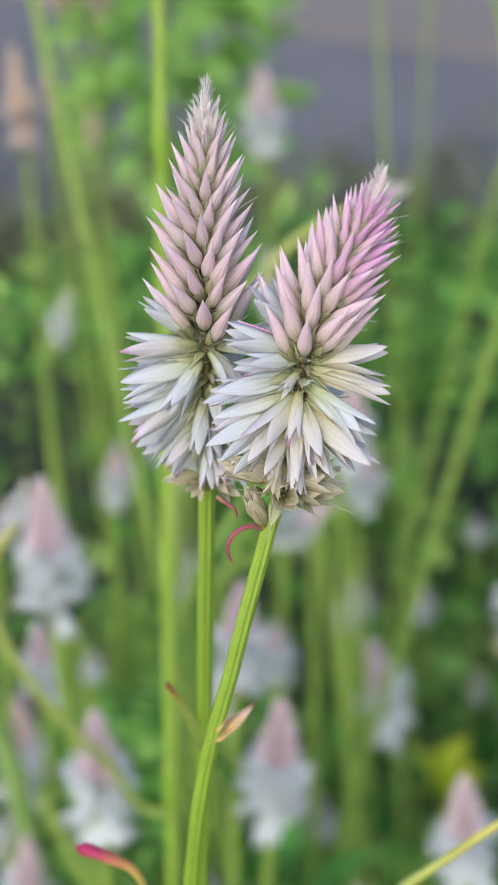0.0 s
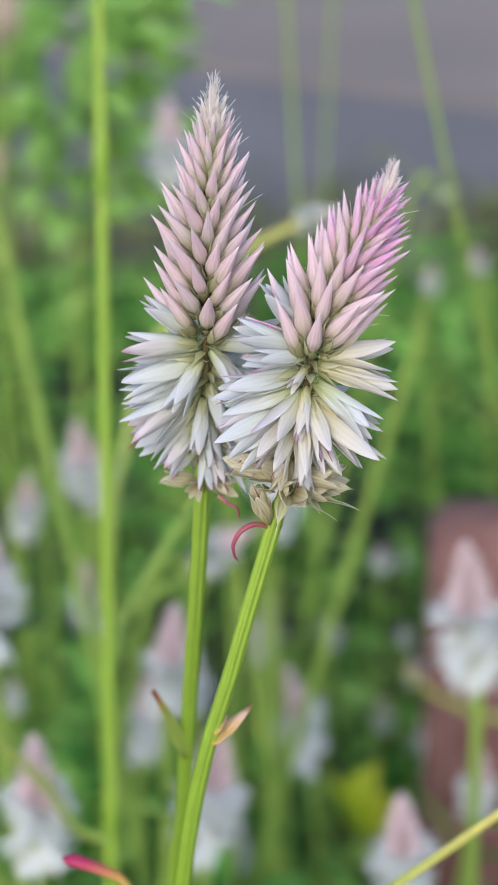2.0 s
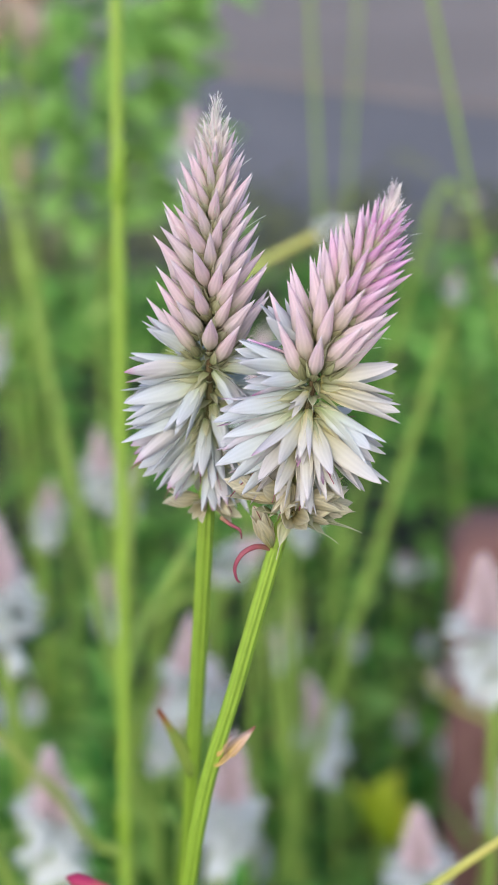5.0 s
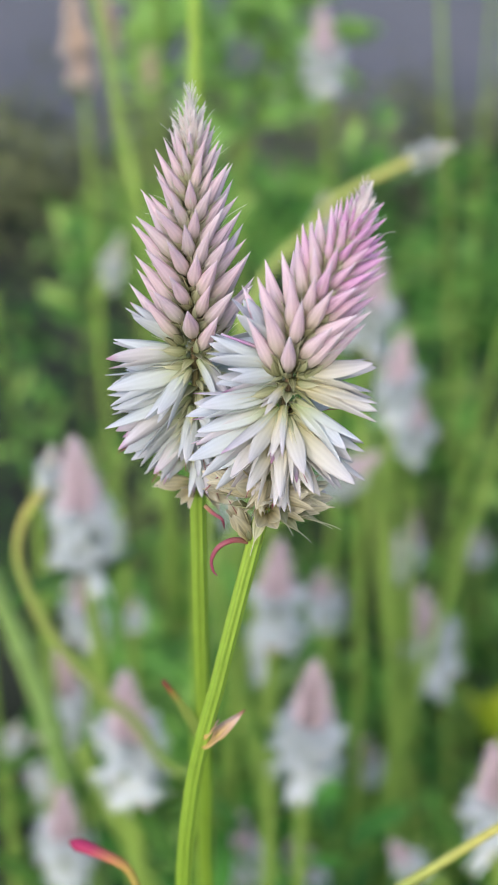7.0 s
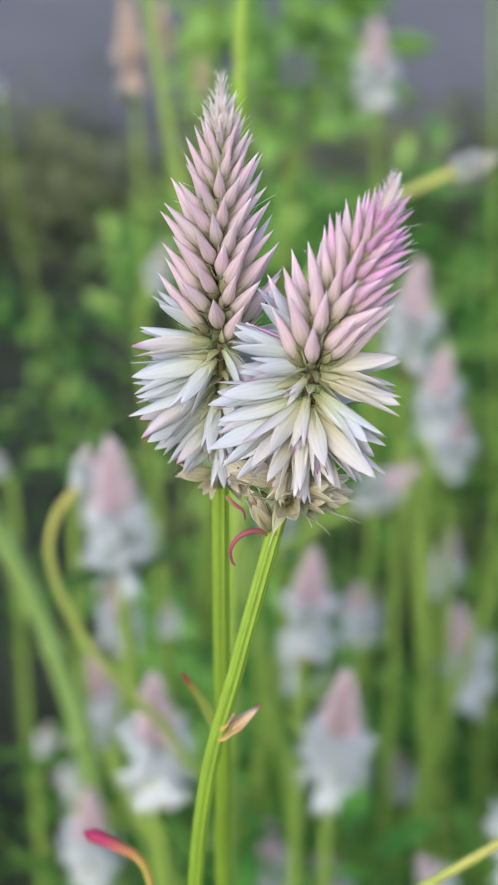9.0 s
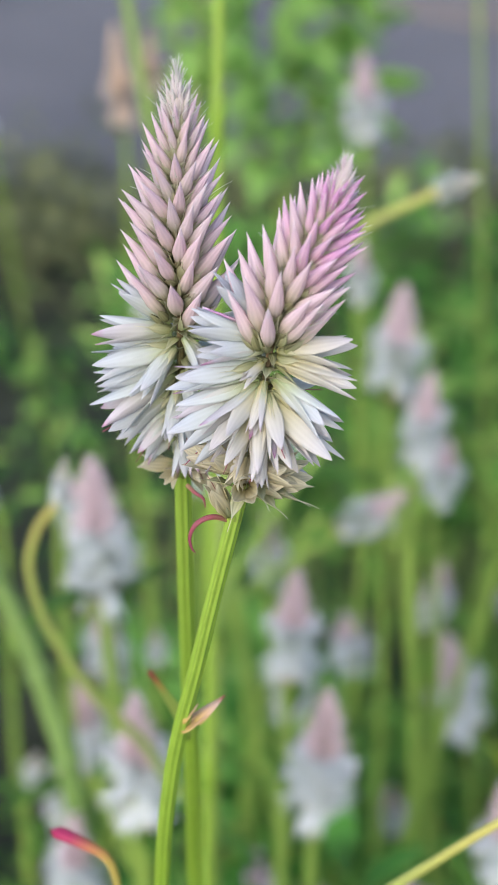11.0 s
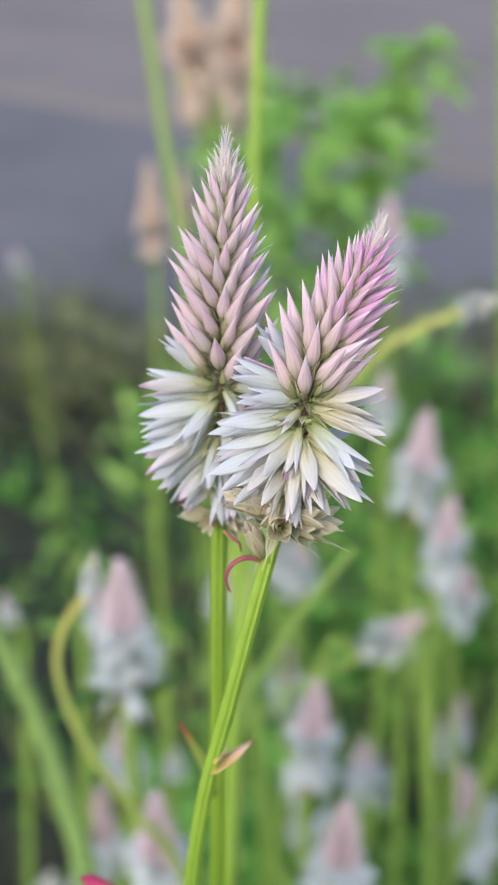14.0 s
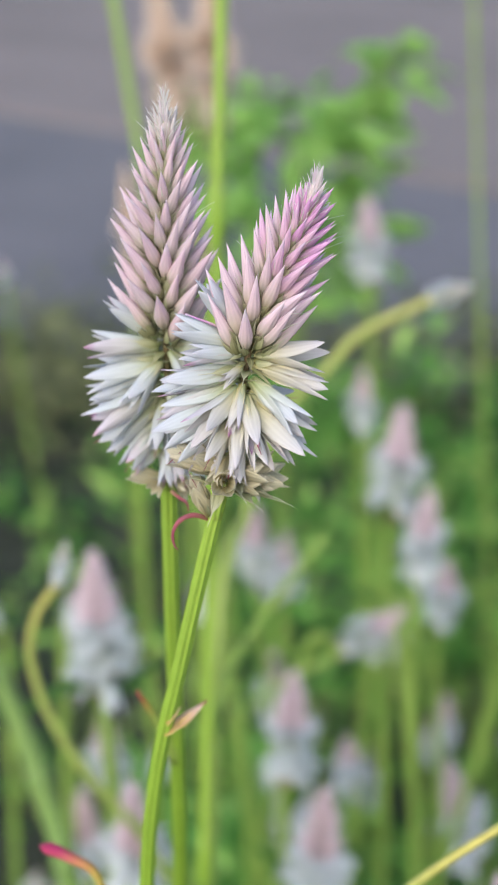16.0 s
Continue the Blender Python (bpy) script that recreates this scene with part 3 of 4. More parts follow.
pink_flower = main_flower(
    "magenta-tipped cockscomb spike with creamy white open florets",
    ((0.0016, -0.0040, -0.0268), (0.0044, -0.0035, -0.0166), (0.0070, -0.0030, -0.0031), (0.0087, -0.0030, 0.0055), (0.0133, -0.0040, 0.0168), (0.0176, -0.0055, 0.0261), (0.0193, -0.0071, 0.0331)),
    ((-0.090, 0.060, GROUND - 0.02), (-0.075, 0.050, -0.9), (-0.050, 0.040, -0.40), (-0.0208, 0.0180, -0.16), (-0.0128, 0.0068, -0.09), (-0.0052, 0.0002, -0.055), (0.0016, -0.0040, -0.0268)),
    0.00127, 0.440, 86, 26.0, right_colours, lambda f, az, r: "cream" if math.cos(az) > -0.75 and r.random() < 0.8 else "white",
    ((0.455, 182, 40, 0.98, 5), (0.425, 186, 8, 1.0, 9), (0.400, 202, -6, 0.85, 8), (0.335, 192, -18, 1.12, 5), (0.312, 174, -20, 1.02, 8), (0.292, 188, -30, 1.15, 7), (0.262, 190, -38, 1.12, 8),
     (0.230, 190, -46, 1.02, 8), (0.288, 232, -42, 0.98, 5), (0.225, 236, -56, 0.80, 10), (0.302, -94, -54, 0.74, 4), (0.250, -80, -58, 0.92, 4), (0.355, -120, -20, 0.45, 5),
     (0.402, -6, 14, 0.94, 12), (0.365, -12, -8, 1.06, 3), (0.315, -24, -24, 0.96, 7), (0.282, -6, -22, 1.10, 9), (0.255, -20, -32, 1.12, 9), (0.235, -44, -46, 0.86, 8), (0.275, -58, -46, 0.82, 7), (0.195, -66, -56, 0.70, 7)),
    23, 1.3, ((0.01, -146, 52, 0.66, 4), (0.115, 4, 22, 0.80, 11), (0.11, -25, 24, 0.62, 12), (0.14, -34, 28, 0.72, 12), (0.135, -174, 10, 0.76, 11), (0.15, -152, 16, 0.66, 12), (0.125, 60, 0, 0.6, 13), (0.125, 130, 0, 0.6, 13), (0.185, -112, -52, 0.5, 10)), 5,
    (((0.130, -90, 20, 0.0058, 28.0, 5),), ((0.095, -95, -50, 0.0066), (0.10, -50, 4, 0.0092), (0.115, -30, 8, 0.0096), (0.10, -8, 2, 0.0098), (0.10, -140, 14, 0.0075), (0.125, -66, 0, 0.0085))))


def bent_part(name, points, radius, mat, parent, label="", flat=1.0, segs=8, n=20):
    pts = [Vector(q) - Vector(parent.location) for q in points]
    return part(name, mesh_of(name, tube(pts, radius, segs, n, 0, 0.0, flat), mat), parent, label)


bent_part("tendril", ((0.0008, -0.0040, -0.0271), (-0.0017, -0.0060, -0.0256), (-0.0040, -0.0070, -0.0263), (-0.0052, -0.0070, -0.0286), (-0.0050, -0.0070, -0.0307), (-0.0044, -0.0070, -0.0316)),
          lambda u: 0.00042 * (1 - u) ** 0.6 + 0.0001, MAGENTA, pink_flower, "curled crimson tendril", 0.6)
bent_part("tendril", ((-0.0070, 0.0060, -0.0261), (-0.0054, 0.0040, -0.0265), (-0.0040, 0.0030, -0.0270), (-0.0037, 0.0030, -0.0287)),
          lambda u: 0.0003 * (1 - u) ** 0.6 + 0.00008, MAGENTA, pale_flower, "curled crimson tendril", 0.6)


def leaf_part(base, tip, width, mat, parent, label, bend=-0.1, spin=0.0):
    """A small flat leaf from base to tip under its plant."""
    a, t = Vector(base) - Vector(parent.location), Vector(tip) - Vector(base)
    bm = bmesh.new()
    blade(bm, 1.0, width / t.length, 0.05, 0.35, bend, 10, 5, None, 0.6, 2.0)
    k = t.length
    return part("leaf", mesh_of("leaf", bm, mat), parent, label, aim(a, t, spin, (k, k, k)))


leaf_part((-0.0140, 0.0440, -0.1030), (-0.0184, 0.0362, -0.0800), 0.0036, SIDE_LEAF, pale_flower, "narrow red-tipped green leaf", -0.1, 0.0)
leaf_part((-0.0088, 0.0022, -0.0725), (-0.0016, 0.0064, -0.0679), 0.0032, ORANGE_LEAF, pink_flower, "small ragged orange leaf with a brown tip", 0.05, 0.0)
leaf_part((-0.0066, 0.0028, -0.0712), (-0.0022, 0.0050, -0.0672), 0.0016, ORANGE_LEAF, pink_flower, "small ragged orange leaf with a brown tip", -0.1, 0.6)
leaf_part((-0.0086, 0.0012, -0.0700), (-0.0060, 0.0030, -0.0672), 0.0012, ORANGE_LEAF, pink_flower, "small orange leaf with a brown tip", 0.05, 0.0)
# a crimson-edged tepal between the two spikes
leaf_part((0.0040, -0.0040, 0.0065), (-0.0024, -0.0030, 0.0088), 0.0014, BUD_MAGENTA, pink_flower, "crimson-edged tepal", 0.0, 0.3)


# ---- far flowers ----
def far_head(seed):
    """Three meshes of one unit-long head: the closed buds, the open tepals in tiers and the withered foot."""
    r = random.Random(seed)
    top, low = bmesh.new(), bmesh.new()
    for k in range(80):
        g = k / 79
        z = 0.46 + 0.48 * g
        a = k * 2.39996
        out = Vector((math.cos(a), math.sin(a), 0))
        t = radians(44 * (1 - g) ** 0.4 + 8 + r.uniform(-7, 7))
        way = Vector((0, 0, math.cos(t))) + out * math.sin(t)
        ln = 0.15 * (1 - g) ** 0.5 + 0.05
        bud_rows(top, ln, ln * 0.26, 6, 4, 0.05, 0.3, aim(out * 0.03 * (1 - g) + Vector((0, 0, z)), way, r.uniform(0, 6)))
    for k in range(40):
        f = min(1.0, (k % 5 + r.uniform(-0.1, 0.8)) / 4)
        z = 0.19 + 0.31 * f
        a = k * 2.39996 + r.uniform(-0.2, 0.2)
        out = Vector((math.cos(a), math.sin(a), 0))
        el = radians(-34 + 44 * f + r.uniform(-8, 8))
        way = out * math.cos(el) + Vector((0, 0, math.sin(el)))
        x = way.orthogonal().normalized()
        y = way.cross(x)
        size = r.uniform(0.17, 0.28)
        for j in range(5):
            b = j * 1.2566 + r.uniform(-0.2, 0.2)
            side = x * math.cos(b) + y * math.sin(b)
            t = radians(r.uniform(4, 13))
            ln = size * r.uniform(0.85, 1.1)
            blade(low, ln, ln * 0.23, 0.010, 0.4, 0.0, 4, 3, aim(out * 0.02 + side * 0.012 + Vector((0, 0, z)), way * math.cos(t) + side * math.sin(t), r.uniform(-0.5, 0.5)))
    foot = bmesh.new()
    for k in range(16):
        a = k * 2.39996
        out = Vector((math.cos(a), math.sin(a), 0))
        ln = r.uniform(0.08, 0.15)
        blade(foot, ln, ln * 0.5, 0.012, 0.4, 0.1, 4, 3, aim(out * 0.015 + Vector((0, 0, 0.02 + 0.008 * k)), out + Vector((0, 0, r.uniform(-0.4, 0.7))), r.uniform(-0.5, 0.5)))
    return top, low, foot


FAR = []
for seed in range(3):
    a, b, c = far_head(40 + seed)
    FAR.append((mesh_of("bud_spike", a, FAR_PINK), mesh_of("tepal_skirt", b, FAR_WHITE), mesh_of("withered_base", c, WITHERED)))
FAR_BUD = []
for seed in range(2):
    a, b, c = far_head(80 + seed)
    FAR_BUD.append((mesh_of("bud_spike", a, HAIR), mesh_of("tepal_skirt", b, FAR_WHITE), mesh_of("withered_base", c, STEM_OLD)))
FAR_TAN = []
for seed in range(2):
    a, b, c = far_head(60 + seed)
    FAR_TAN.append((mesh_of("bud_spike", a, TAN), mesh_of("tepal_skirt", b, TAN), mesh_of("withered_base", c, WITHERED)))
bm = bmesh.new()
blade(bm, 1.0, 0.24, 0.012, 0.3, -0.25, 7, 4)
GREEN = leafage_material("stem_leaves", (0.07, 0.18, 0.03), (0.10, 0.24, 0.04), (0.15, 0.30, 0.06))
GREEN_LEAF = mesh_of("leaf", bm, GREEN)
far_count = [0]
SMALL = "small round white flower head on a thin stem"
PALE = "pale pink and white cockscomb on a thin green stem"


def far_celosia(base, tip, via=(), heads=FAR, label=PALE, mat=STEM_FAR, radius=0.0022, leaves=3, foot=None, width=1.0):
    """A flower head on its stem, which runs down through the given points to the ground."""
    k = far_count[0] = far_count[0] + 1
    r = random.Random(900 + k)
    base, tip = Vector(base), Vector(tip)
    d = (tip - base).normalized()
    if foot is None:
        foot = (base.x - d.x * 0.25 + r.uniform(-0.05, 0.05), base.y + r.uniform(0.0, 0.10))
    foot = Vector((foot[0], foot[1], GROUND))
    thing = tagged(empty("celosia", foot), label, "flower", "flowers in the bed")
    pts = [foot - Vector((0, 0, 0.02))]
    pts += [Vector(q) for q in reversed(via)] if via else [foot.lerp(base, 0.6) + Vector((r.uniform(-0.02, 0.02), 0, 0)), base - d * 0.03]
    pts += [base, base + d * 0.01]
    rel = [q - foot for q in pts]
    part("stem", mesh_of("stem", tube(rel, lambda u: radius * (1.5 - 0.5 * u), 8, 40), mat), thing)
    size = (tip - base).length
    width *= 1.15 if size < 0.05 and width == 1.0 else 0.9
    a, b, c = heads[k % len(heads)]
    m = aim(base - foot, d, r.uniform(0, 6.28), (size * width, size * width, size))
    tagged(part("bud_spike", a, thing, "", m), kind="stuff")
    tagged(part("tepal_skirt", b, thing, "", m), kind="stuff")
    tagged(part("withered_base", c, thing, "brownish withered florets", m), kind="stuff")
    path = smooth_path(rel, 40)
    for j in range(leaves):
        q = path[r.randint(6, 30)]
        a = r.uniform(0, 6.28)
        way = Vector((math.cos(a), math.sin(a), r.uniform(0.2, 0.9)))
        s = r.uniform(0.03, 0.06)
        part("leaf", GREEN_LEAF, thing, "", aim(q, way, 0, (s, s, s)))
    return thing


far_celosia((0.0045, 1.1933, -0.3055), (0.0024, 1.1933, -0.2232))
far_celosia((-0.0849, 0.3430, -0.2520), (-0.0869, 0.3430, -0.1846))
far_celosia((-0.1293, 0.5737, -0.4422), (-0.1292, 0.5737, -0.3850))
far_celosia((-0.0668, 0.2952, -0.3233), (-0.0670, 0.2952, -0.2591))
far_celosia((-0.1485, 0.5819, -0.5132), (-0.1455, 0.5819, -0.4378))
far_celosia((-0.1212, 0.4042, -0.4639), (-0.1173, 0.4042, -0.4002))
far_celosia((-0.0160, 0.4090, -0.3305), (-0.0119, 0.4090, -0.2695))
far_celosia((-0.0022, 0.3609, -0.3688), (0.0038, 0.3609, -0.2993))
far_celosia((0.0280, 0.6640, -0.3072), (0.0349, 0.6640, -0.2315))
far_celosia((0.0443, 0.6314, -0.3316), (0.0496, 0.6314, -0.2694))
far_celosia((0.0602, 0.7566, -0.4171), (0.0647, 0.7566, -0.3689))
far_celosia((-0.0016, 0.6413, -0.3789), (0.0388, 0.6413, -0.3491))
far_celosia((0.0878, 0.8499, -0.6644), (0.0708, 0.8499, -0.5704))
far_celosia((0.0773, 0.3179, -0.3718), (0.0753, 0.3179, -0.3096))
far_celosia((0.0016, 0.9949, -0.7081), (0.0074, 0.9949, -0.6422))
far_celosia((-0.0965, 1.3835, -0.8280), (-0.1017, 1.3835, -0.7570))
far_celosia((-0.0705, 1.1670, -0.5950), (-0.0698, 1.1670, -0.5251))
far_celosia((-0.1434, 0.8513, -0.3343), (-0.1310, 0.8513, -0.2925), (), FAR_BUD, "pale whitish old flower head on a thin stem", width=0.85)
far_celosia((-0.1293, 1.0330, -0.5521), (-0.1215, 1.0330, -0.4904))
far_celosia((-0.0934, 1.3018, -0.7956), (-0.0905, 1.3018, -0.7152))
far_celosia((-0.0711, 0.9115, -0.4673), (-0.0754, 0.9115, -0.3940))
far_celosia((0.1135, 0.3729, -0.2984), (0.1078, 0.3729, -0.2262))
far_celosia((0.1833, 0.6948, -0.6053), (0.1881, 0.6948, -0.5487))
far_celosia((0.2162, 1.0479, -0.7988), (0.2094, 1.0479, -0.7490))
far_celosia((0.2253, 1.3986, -0.9987), (0.2241, 1.3986, -0.9509))
far_celosia((0.2384, 1.2537, -0.8480), (0.2313, 1.2537, -0.8078))
far_celosia((0.1583, 1.3434, -0.8549), (0.1577, 1.3434, -0.8105), (), FAR_BUD, SMALL, width=1.4)
far_celosia((0.2208, 1.4024, -0.7962), (0.2230, 1.4024, -0.7620))
far_celosia((-0.0415, 0.5018, -0.5484), (-0.0403, 0.5018, -0.4960))
far_celosia((0.0559, 0.4672, -0.5133), (0.0381, 0.4672, -0.4868))
far_celosia((0.0333, 0.9302, -0.8178), (0.0334, 0.9302, -0.7680))
far_celosia((-0.1992, 0.6904, -0.6062), (-0.2110, 0.6904, -0.5898))
far_celosia((-0.0066, 0.5732, -0.6206), (-0.0076, 0.5732, -0.5810))
far_celosia((-0.2393, 0.7712, -0.4342), (-0.2456, 0.7712, -0.4091))
far_celosia((-0.5073, 1.9853, -0.5183), (-0.5129, 1.9853, -0.4807))
far_celosia((0.0036, 0.9462, -0.3530), (0.0054, 0.9462, -0.3002))
far_celosia((0.0187, 0.8880, -0.5123), (0.0340, 0.8880, -0.4704))
far_celosia((-0.1353, 0.5295, -0.3123), (-0.1295, 0.5295, -0.2867))
far_celosia((0.0711, 1.0343, -0.6705), (0.0744, 1.0343, -0.6154))
far_celosia((0.0662, 1.1081, -0.7288), (0.0641, 1.1081, -0.6785))
far_celosia((0.3010, 1.3277, -0.4342), (0.2931, 1.3277, -0.4058))
far_celosia((0.2349, 1.2363, -0.4235), (0.2373, 1.2363, -0.3914))
far_celosia((0.2139, 1.0721, -0.2835), (0.2293, 1.0721, -0.2770))
far_celosia((0.0014, 0.7544, -0.5423), (0.0005, 0.7544, -0.4976))
far_celosia((-0.0334, 0.6557, -0.5171), (-0.0263, 0.6557, -0.4523))
far_celosia((0.2528, 1.4400, -0.9120), (0.2528, 1.4400, -0.8820), (), FAR_BUD, SMALL, width=1.4)
far_celosia((0.1699, 1.4415, -0.9080), (0.1699, 1.4415, -0.8770), (), FAR_BUD, SMALL, width=1.5)
far_celosia((0.2600, 1.7120, -0.9570), (0.2600, 1.7120, -0.9270), (), FAR_BUD, SMALL, width=1.5)
far_celosia((0.2920, 1.7120, -0.9560), (0.2920, 1.7120, -0.9300), (), FAR_BUD, SMALL, width=1.5)
far_celosia((0.2647, 1.4400, -0.9600), (0.2640, 1.4400, -0.9250))
far_celosia((0.2600, 1.4400, -1.0600), (0.2850, 1.4400, -1.0250))
far_celosia((0.2050, 0.8000, -0.6820), (0.2080, 0.8000, -0.6280))
far_celosia((-0.1670, 0.6000, -0.5620), (-0.1650, 0.6000, -0.5080))
far_celosia((-0.1850, 0.6000, -0.5320), (-0.1800, 0.6000, -0.5080), (), FAR_BUD, SMALL)
far_celosia((-0.0533, 0.6000, -0.6176), (-0.0519, 0.6000, -0.5774))
far_celosia((-0.0178, 0.6000, -0.6347), (-0.0170, 0.6000, -0.5970))
far_celosia((-0.1055, 0.6000, -0.4449), (-0.1040, 0.6000, -0.4200), (), FAR_BUD, SMALL)

# the plant behind, with a straight main stem and a bud on an arching branch
far_celosia((0.0425, 0.4363, -0.1100), (0.0622, 0.4340, -0.1020),
            ((0.0158, 0.4327, -0.1228), (0.0020, 0.4330, -0.1380), (-0.0186, 0.4184, -0.1566), (-0.0300, 0.3841, -0.1867), (-0.0371, 0.3394, -0.2143), (-0.0420, 0.290, -0.40)),
            FAR_BUD, "closed whitish bud on an arching green branch", STEM_OLD, 0.0019, 0, (-0.066, 0.20), 1.2)


def bare_stem(points, radius, mat, label, leaves=0, nodes=(18, 27, 34)):
    pts = [Vector(q) for q in points]
    thing = tagged(empty("plant_stem", pts[0]), label, "plant", "stems in the bed")
    rel = [q - pts[0] for q in pts]
    part("stem", mesh_of("stem", tube(rel, radius, 10, 40), mat), thing)
    r = random.Random(int(abs(pts[0].x) * 10000))
    path = smooth_path(rel, 40)
    for i in nodes:
        thick = radius(i / 40)
        part("node", mesh_of("node", tube((path[i - 1].lerp(path[i], 0.6), path[i], path[i].lerp(path[i + 1], 0.4)), lambda u: thick * (0.9 + 0.4 * math.sin(math.pi * u)), 10, 8), mat), thing)
    for j in range(leaves):
        a = r.uniform(0, 6.28)
        s = r.uniform(0.03, 0.05)
        part("leaf", GREEN_LEAF, thing, "", aim(path[r.randint(5, 35)], (math.cos(a), math.sin(a), 0.6), 0, (s, s, s)))
    return thing


def straight(a, b, c, d, z0, z1):
    return [(a + b * z, c + d * z, z) for z in (z0, z0 * 0.67 + z1 * 0.33, z0 * 0.33 + z1 * 0.67, z1)]


bare_stem(straight(-0.0304, 0.032, 0.3236, 0.106, GROUND, 0.16), lambda u: 0.0027 - 0.0007 * u, STEM, "tall straight green stem with a curled ochre branch and white bud")
tall = bpy.data.objects["plant_stem"]
part("branch", mesh_of("branch", tube([Vector(q) - tall.location for q in ((-0.0370, 0.306, -0.2450), (-0.0311, 0.315, -0.2232), (-0.0189, 0.325, -0.2048), (-0.0063, 0.335, -0.1900), (0.0051, 0.345, -0.1787))], lambda u: 0.0016 - 0.0004 * u, 8, 24), STEM_FAR), tall)
curl = ((-0.0402, 0.2912, -0.3060), (-0.0523, 0.2880, -0.2985), (-0.0615, 0.2800, -0.2732), (-0.0738, 0.2720, -0.2514), (-0.0841, 0.2680, -0.2319), (-0.0915, 0.2660, -0.2143),
        (-0.0951, 0.2640, -0.1971), (-0.0949, 0.2620, -0.1848), (-0.0906, 0.2610, -0.1721), (-0.0832, 0.2600, -0.1619))
branch = part("branch", mesh_of("branch", tube([Vector(q) - tall.location for q in curl], lambda u: 0.0020 - 0.0007 * u, 10, 48), STEM_OLD), tall, "curled ochre branch")
for kind in FAR_BUD[0]:
    tagged(part(kind.name, kind, branch, "", aim(Vector((-0.0838, 0.2605, -0.1632)) - tall.location, (0.25, -0.1, 1.0), 0, (0.014, 0.014, 0.019))), kind="stuff")
bare_stem(((-0.030, 0.575, GROUND), (-0.0290, 0.578, -0.80), (-0.0330, 0.585, -0.58), (-0.0600, 0.612, -0.40), (-0.0934, 0.6485, -0.20), (-0.1268, 0.6833, 0.0), (-0.1520, 0.7100, 0.15)), lambda u: 0.0034 - 0.001 * u, STEM_FAR, "tall leaning green stem among the flowers")
bare_stem(straight(0.0753, -0.051, 0.9185, -0.044, GROUND, 0.15), lambda u: 0.0015, STEM_FAR, "tall thin green stem behind the flowers")
bare_stem(straight(0.1712, 0.044, 1.3986, 0.0, GROUND, 0.15), lambda u: 0.0016, STEM_FAR, "tall thin green stem behind the flowers")
bare_stem(((0.46, 0.60, GROUND), (0.33, 0.58, -0.70), (0.20, 0.545, -0.37), (0.1540, 0.5403, -0.235), (0.0978, 0.5403, 0.0), (0.0740, 0.5403, 0.10)), lambda u: 0.0015 - 0.0004 * u, STEM_FAR, "leaning thin green stem behind the flowers")
bare_stem(((-0.05, 0.767, GROUND), (0.02, 0.767, -0.80), (0.2253 - 0.264 * 0.5, 0.767, -0.5), (0.2253 - 0.264 * 0.35, 0.767, -0.35), (0.2253 - 0.264 * 0.30, 0.767, -0.30), (0.152, 0.767, -0.275)), lambda u: 0.0034 - 0.0020 * u ** 6, STEM_FAR, "leaning green stem behind the flowers")
bare_stem(straight(-0.0127, -0.103, 0.8394, 0.079, GROUND, -0.42), lambda u: 0.0035, STEM_FAR, "green stem in the flower bed")
bare_stem(((-0.04, 0.59, GROUND), (-0.0527, 0.5926, -0.4682), (-0.0598, 0.6130, -0.4153), (-0.0285, 0.6292, -0.3910), (0.0003, 0.6377, -0.3774)), lambda u: 0.0028 - 0.001 * u, STEM_FAR, "bent green stem in the flower bed")
bare_stem(((-0.08, 0.42, GROUND), (-0.10, 0.4154, -0.60), (-0.1189, 0.4154, -0.4004), (-0.1280, 0.4199, -0.3541), (-0.1442, 0.4240, -0.3002), (-0.1700, 0.4187, -0.2304)), lambda u: 0.0066 - 0.002 * u, STEM_DEEP, "broad green stem in the flower bed")
bare_stem(((-0.03, 0.44, GROUND), (-0.045, 0.43, -0.60), (-0.0800, 0.42, -0.4758), (-0.0936, 0.42, -0.4415), (-0.1053, 0.42, -0.4077), (-0.1110, 0.42, -0.3900)), lambda u: 0.0042 - 0.0012 * u, STEM_FAR, "broad olive stem under a far flower head")
bare_stem(((-0.10, 0.12, GROUND), (-0.09, 0.10, -0.6), (-0.045, 0.075, -0.24), (0.0000, 0.0500, -0.1680), (0.0188, 0.0416, -0.1464), (0.0282, 0.0376, -0.1347), (0.0371, 0.0344, -0.1247), (0.0460, 0.0318, -0.1151), (0.0700, 0.0311, -0.0958)), lambda u: 0.0016 - 0.0007 * u, STEM_OLD, "thin slanting yellow-green stem beside the flowers", 0, ())
bare_stem(((0.45, 0.96, GROUND), (0.40, 0.95, -0.98), (0.3050, 0.93, -0.720), (0.2270, 0.92, -0.665), (0.1930, 0.91, -0.640), (0.170, 0.90, -0.610)), lambda u: 0.0042 - 0.002 * u, STEM_OLD, "slanting brownish green stem in front of the pillar", 0, ())
red = tagged(empty("curled_leaf", (0.0, 0.02, GROUND)), "curled crimson-tipped leaf on a thin ochre stalk", "leaf")
bent_part("leaf", ((0.0, 0.02, GROUND), (-0.012, 0.005, -0.5), (-0.0190, -0.0120, -0.1900), (-0.0222, -0.0040, -0.1330), (-0.0231, 0.0037, -0.1205), (-0.0238, 0.0098, -0.1148), (-0.0251, 0.0132, -0.1121), (-0.0273, 0.0154, -0.1106), (-0.0307, 0.0170, -0.1098), (-0.0346, 0.0184, -0.1089), (-0.0381, 0.0203, -0.1091)),
          lambda u: 0.0009 + 0.0008 * max(0, (u - 0.6) / 0.4) - 0.0013 * max(0, (u - 0.95) / 0.05), RED_LEAF, red, "", 0.75, 10, 60)

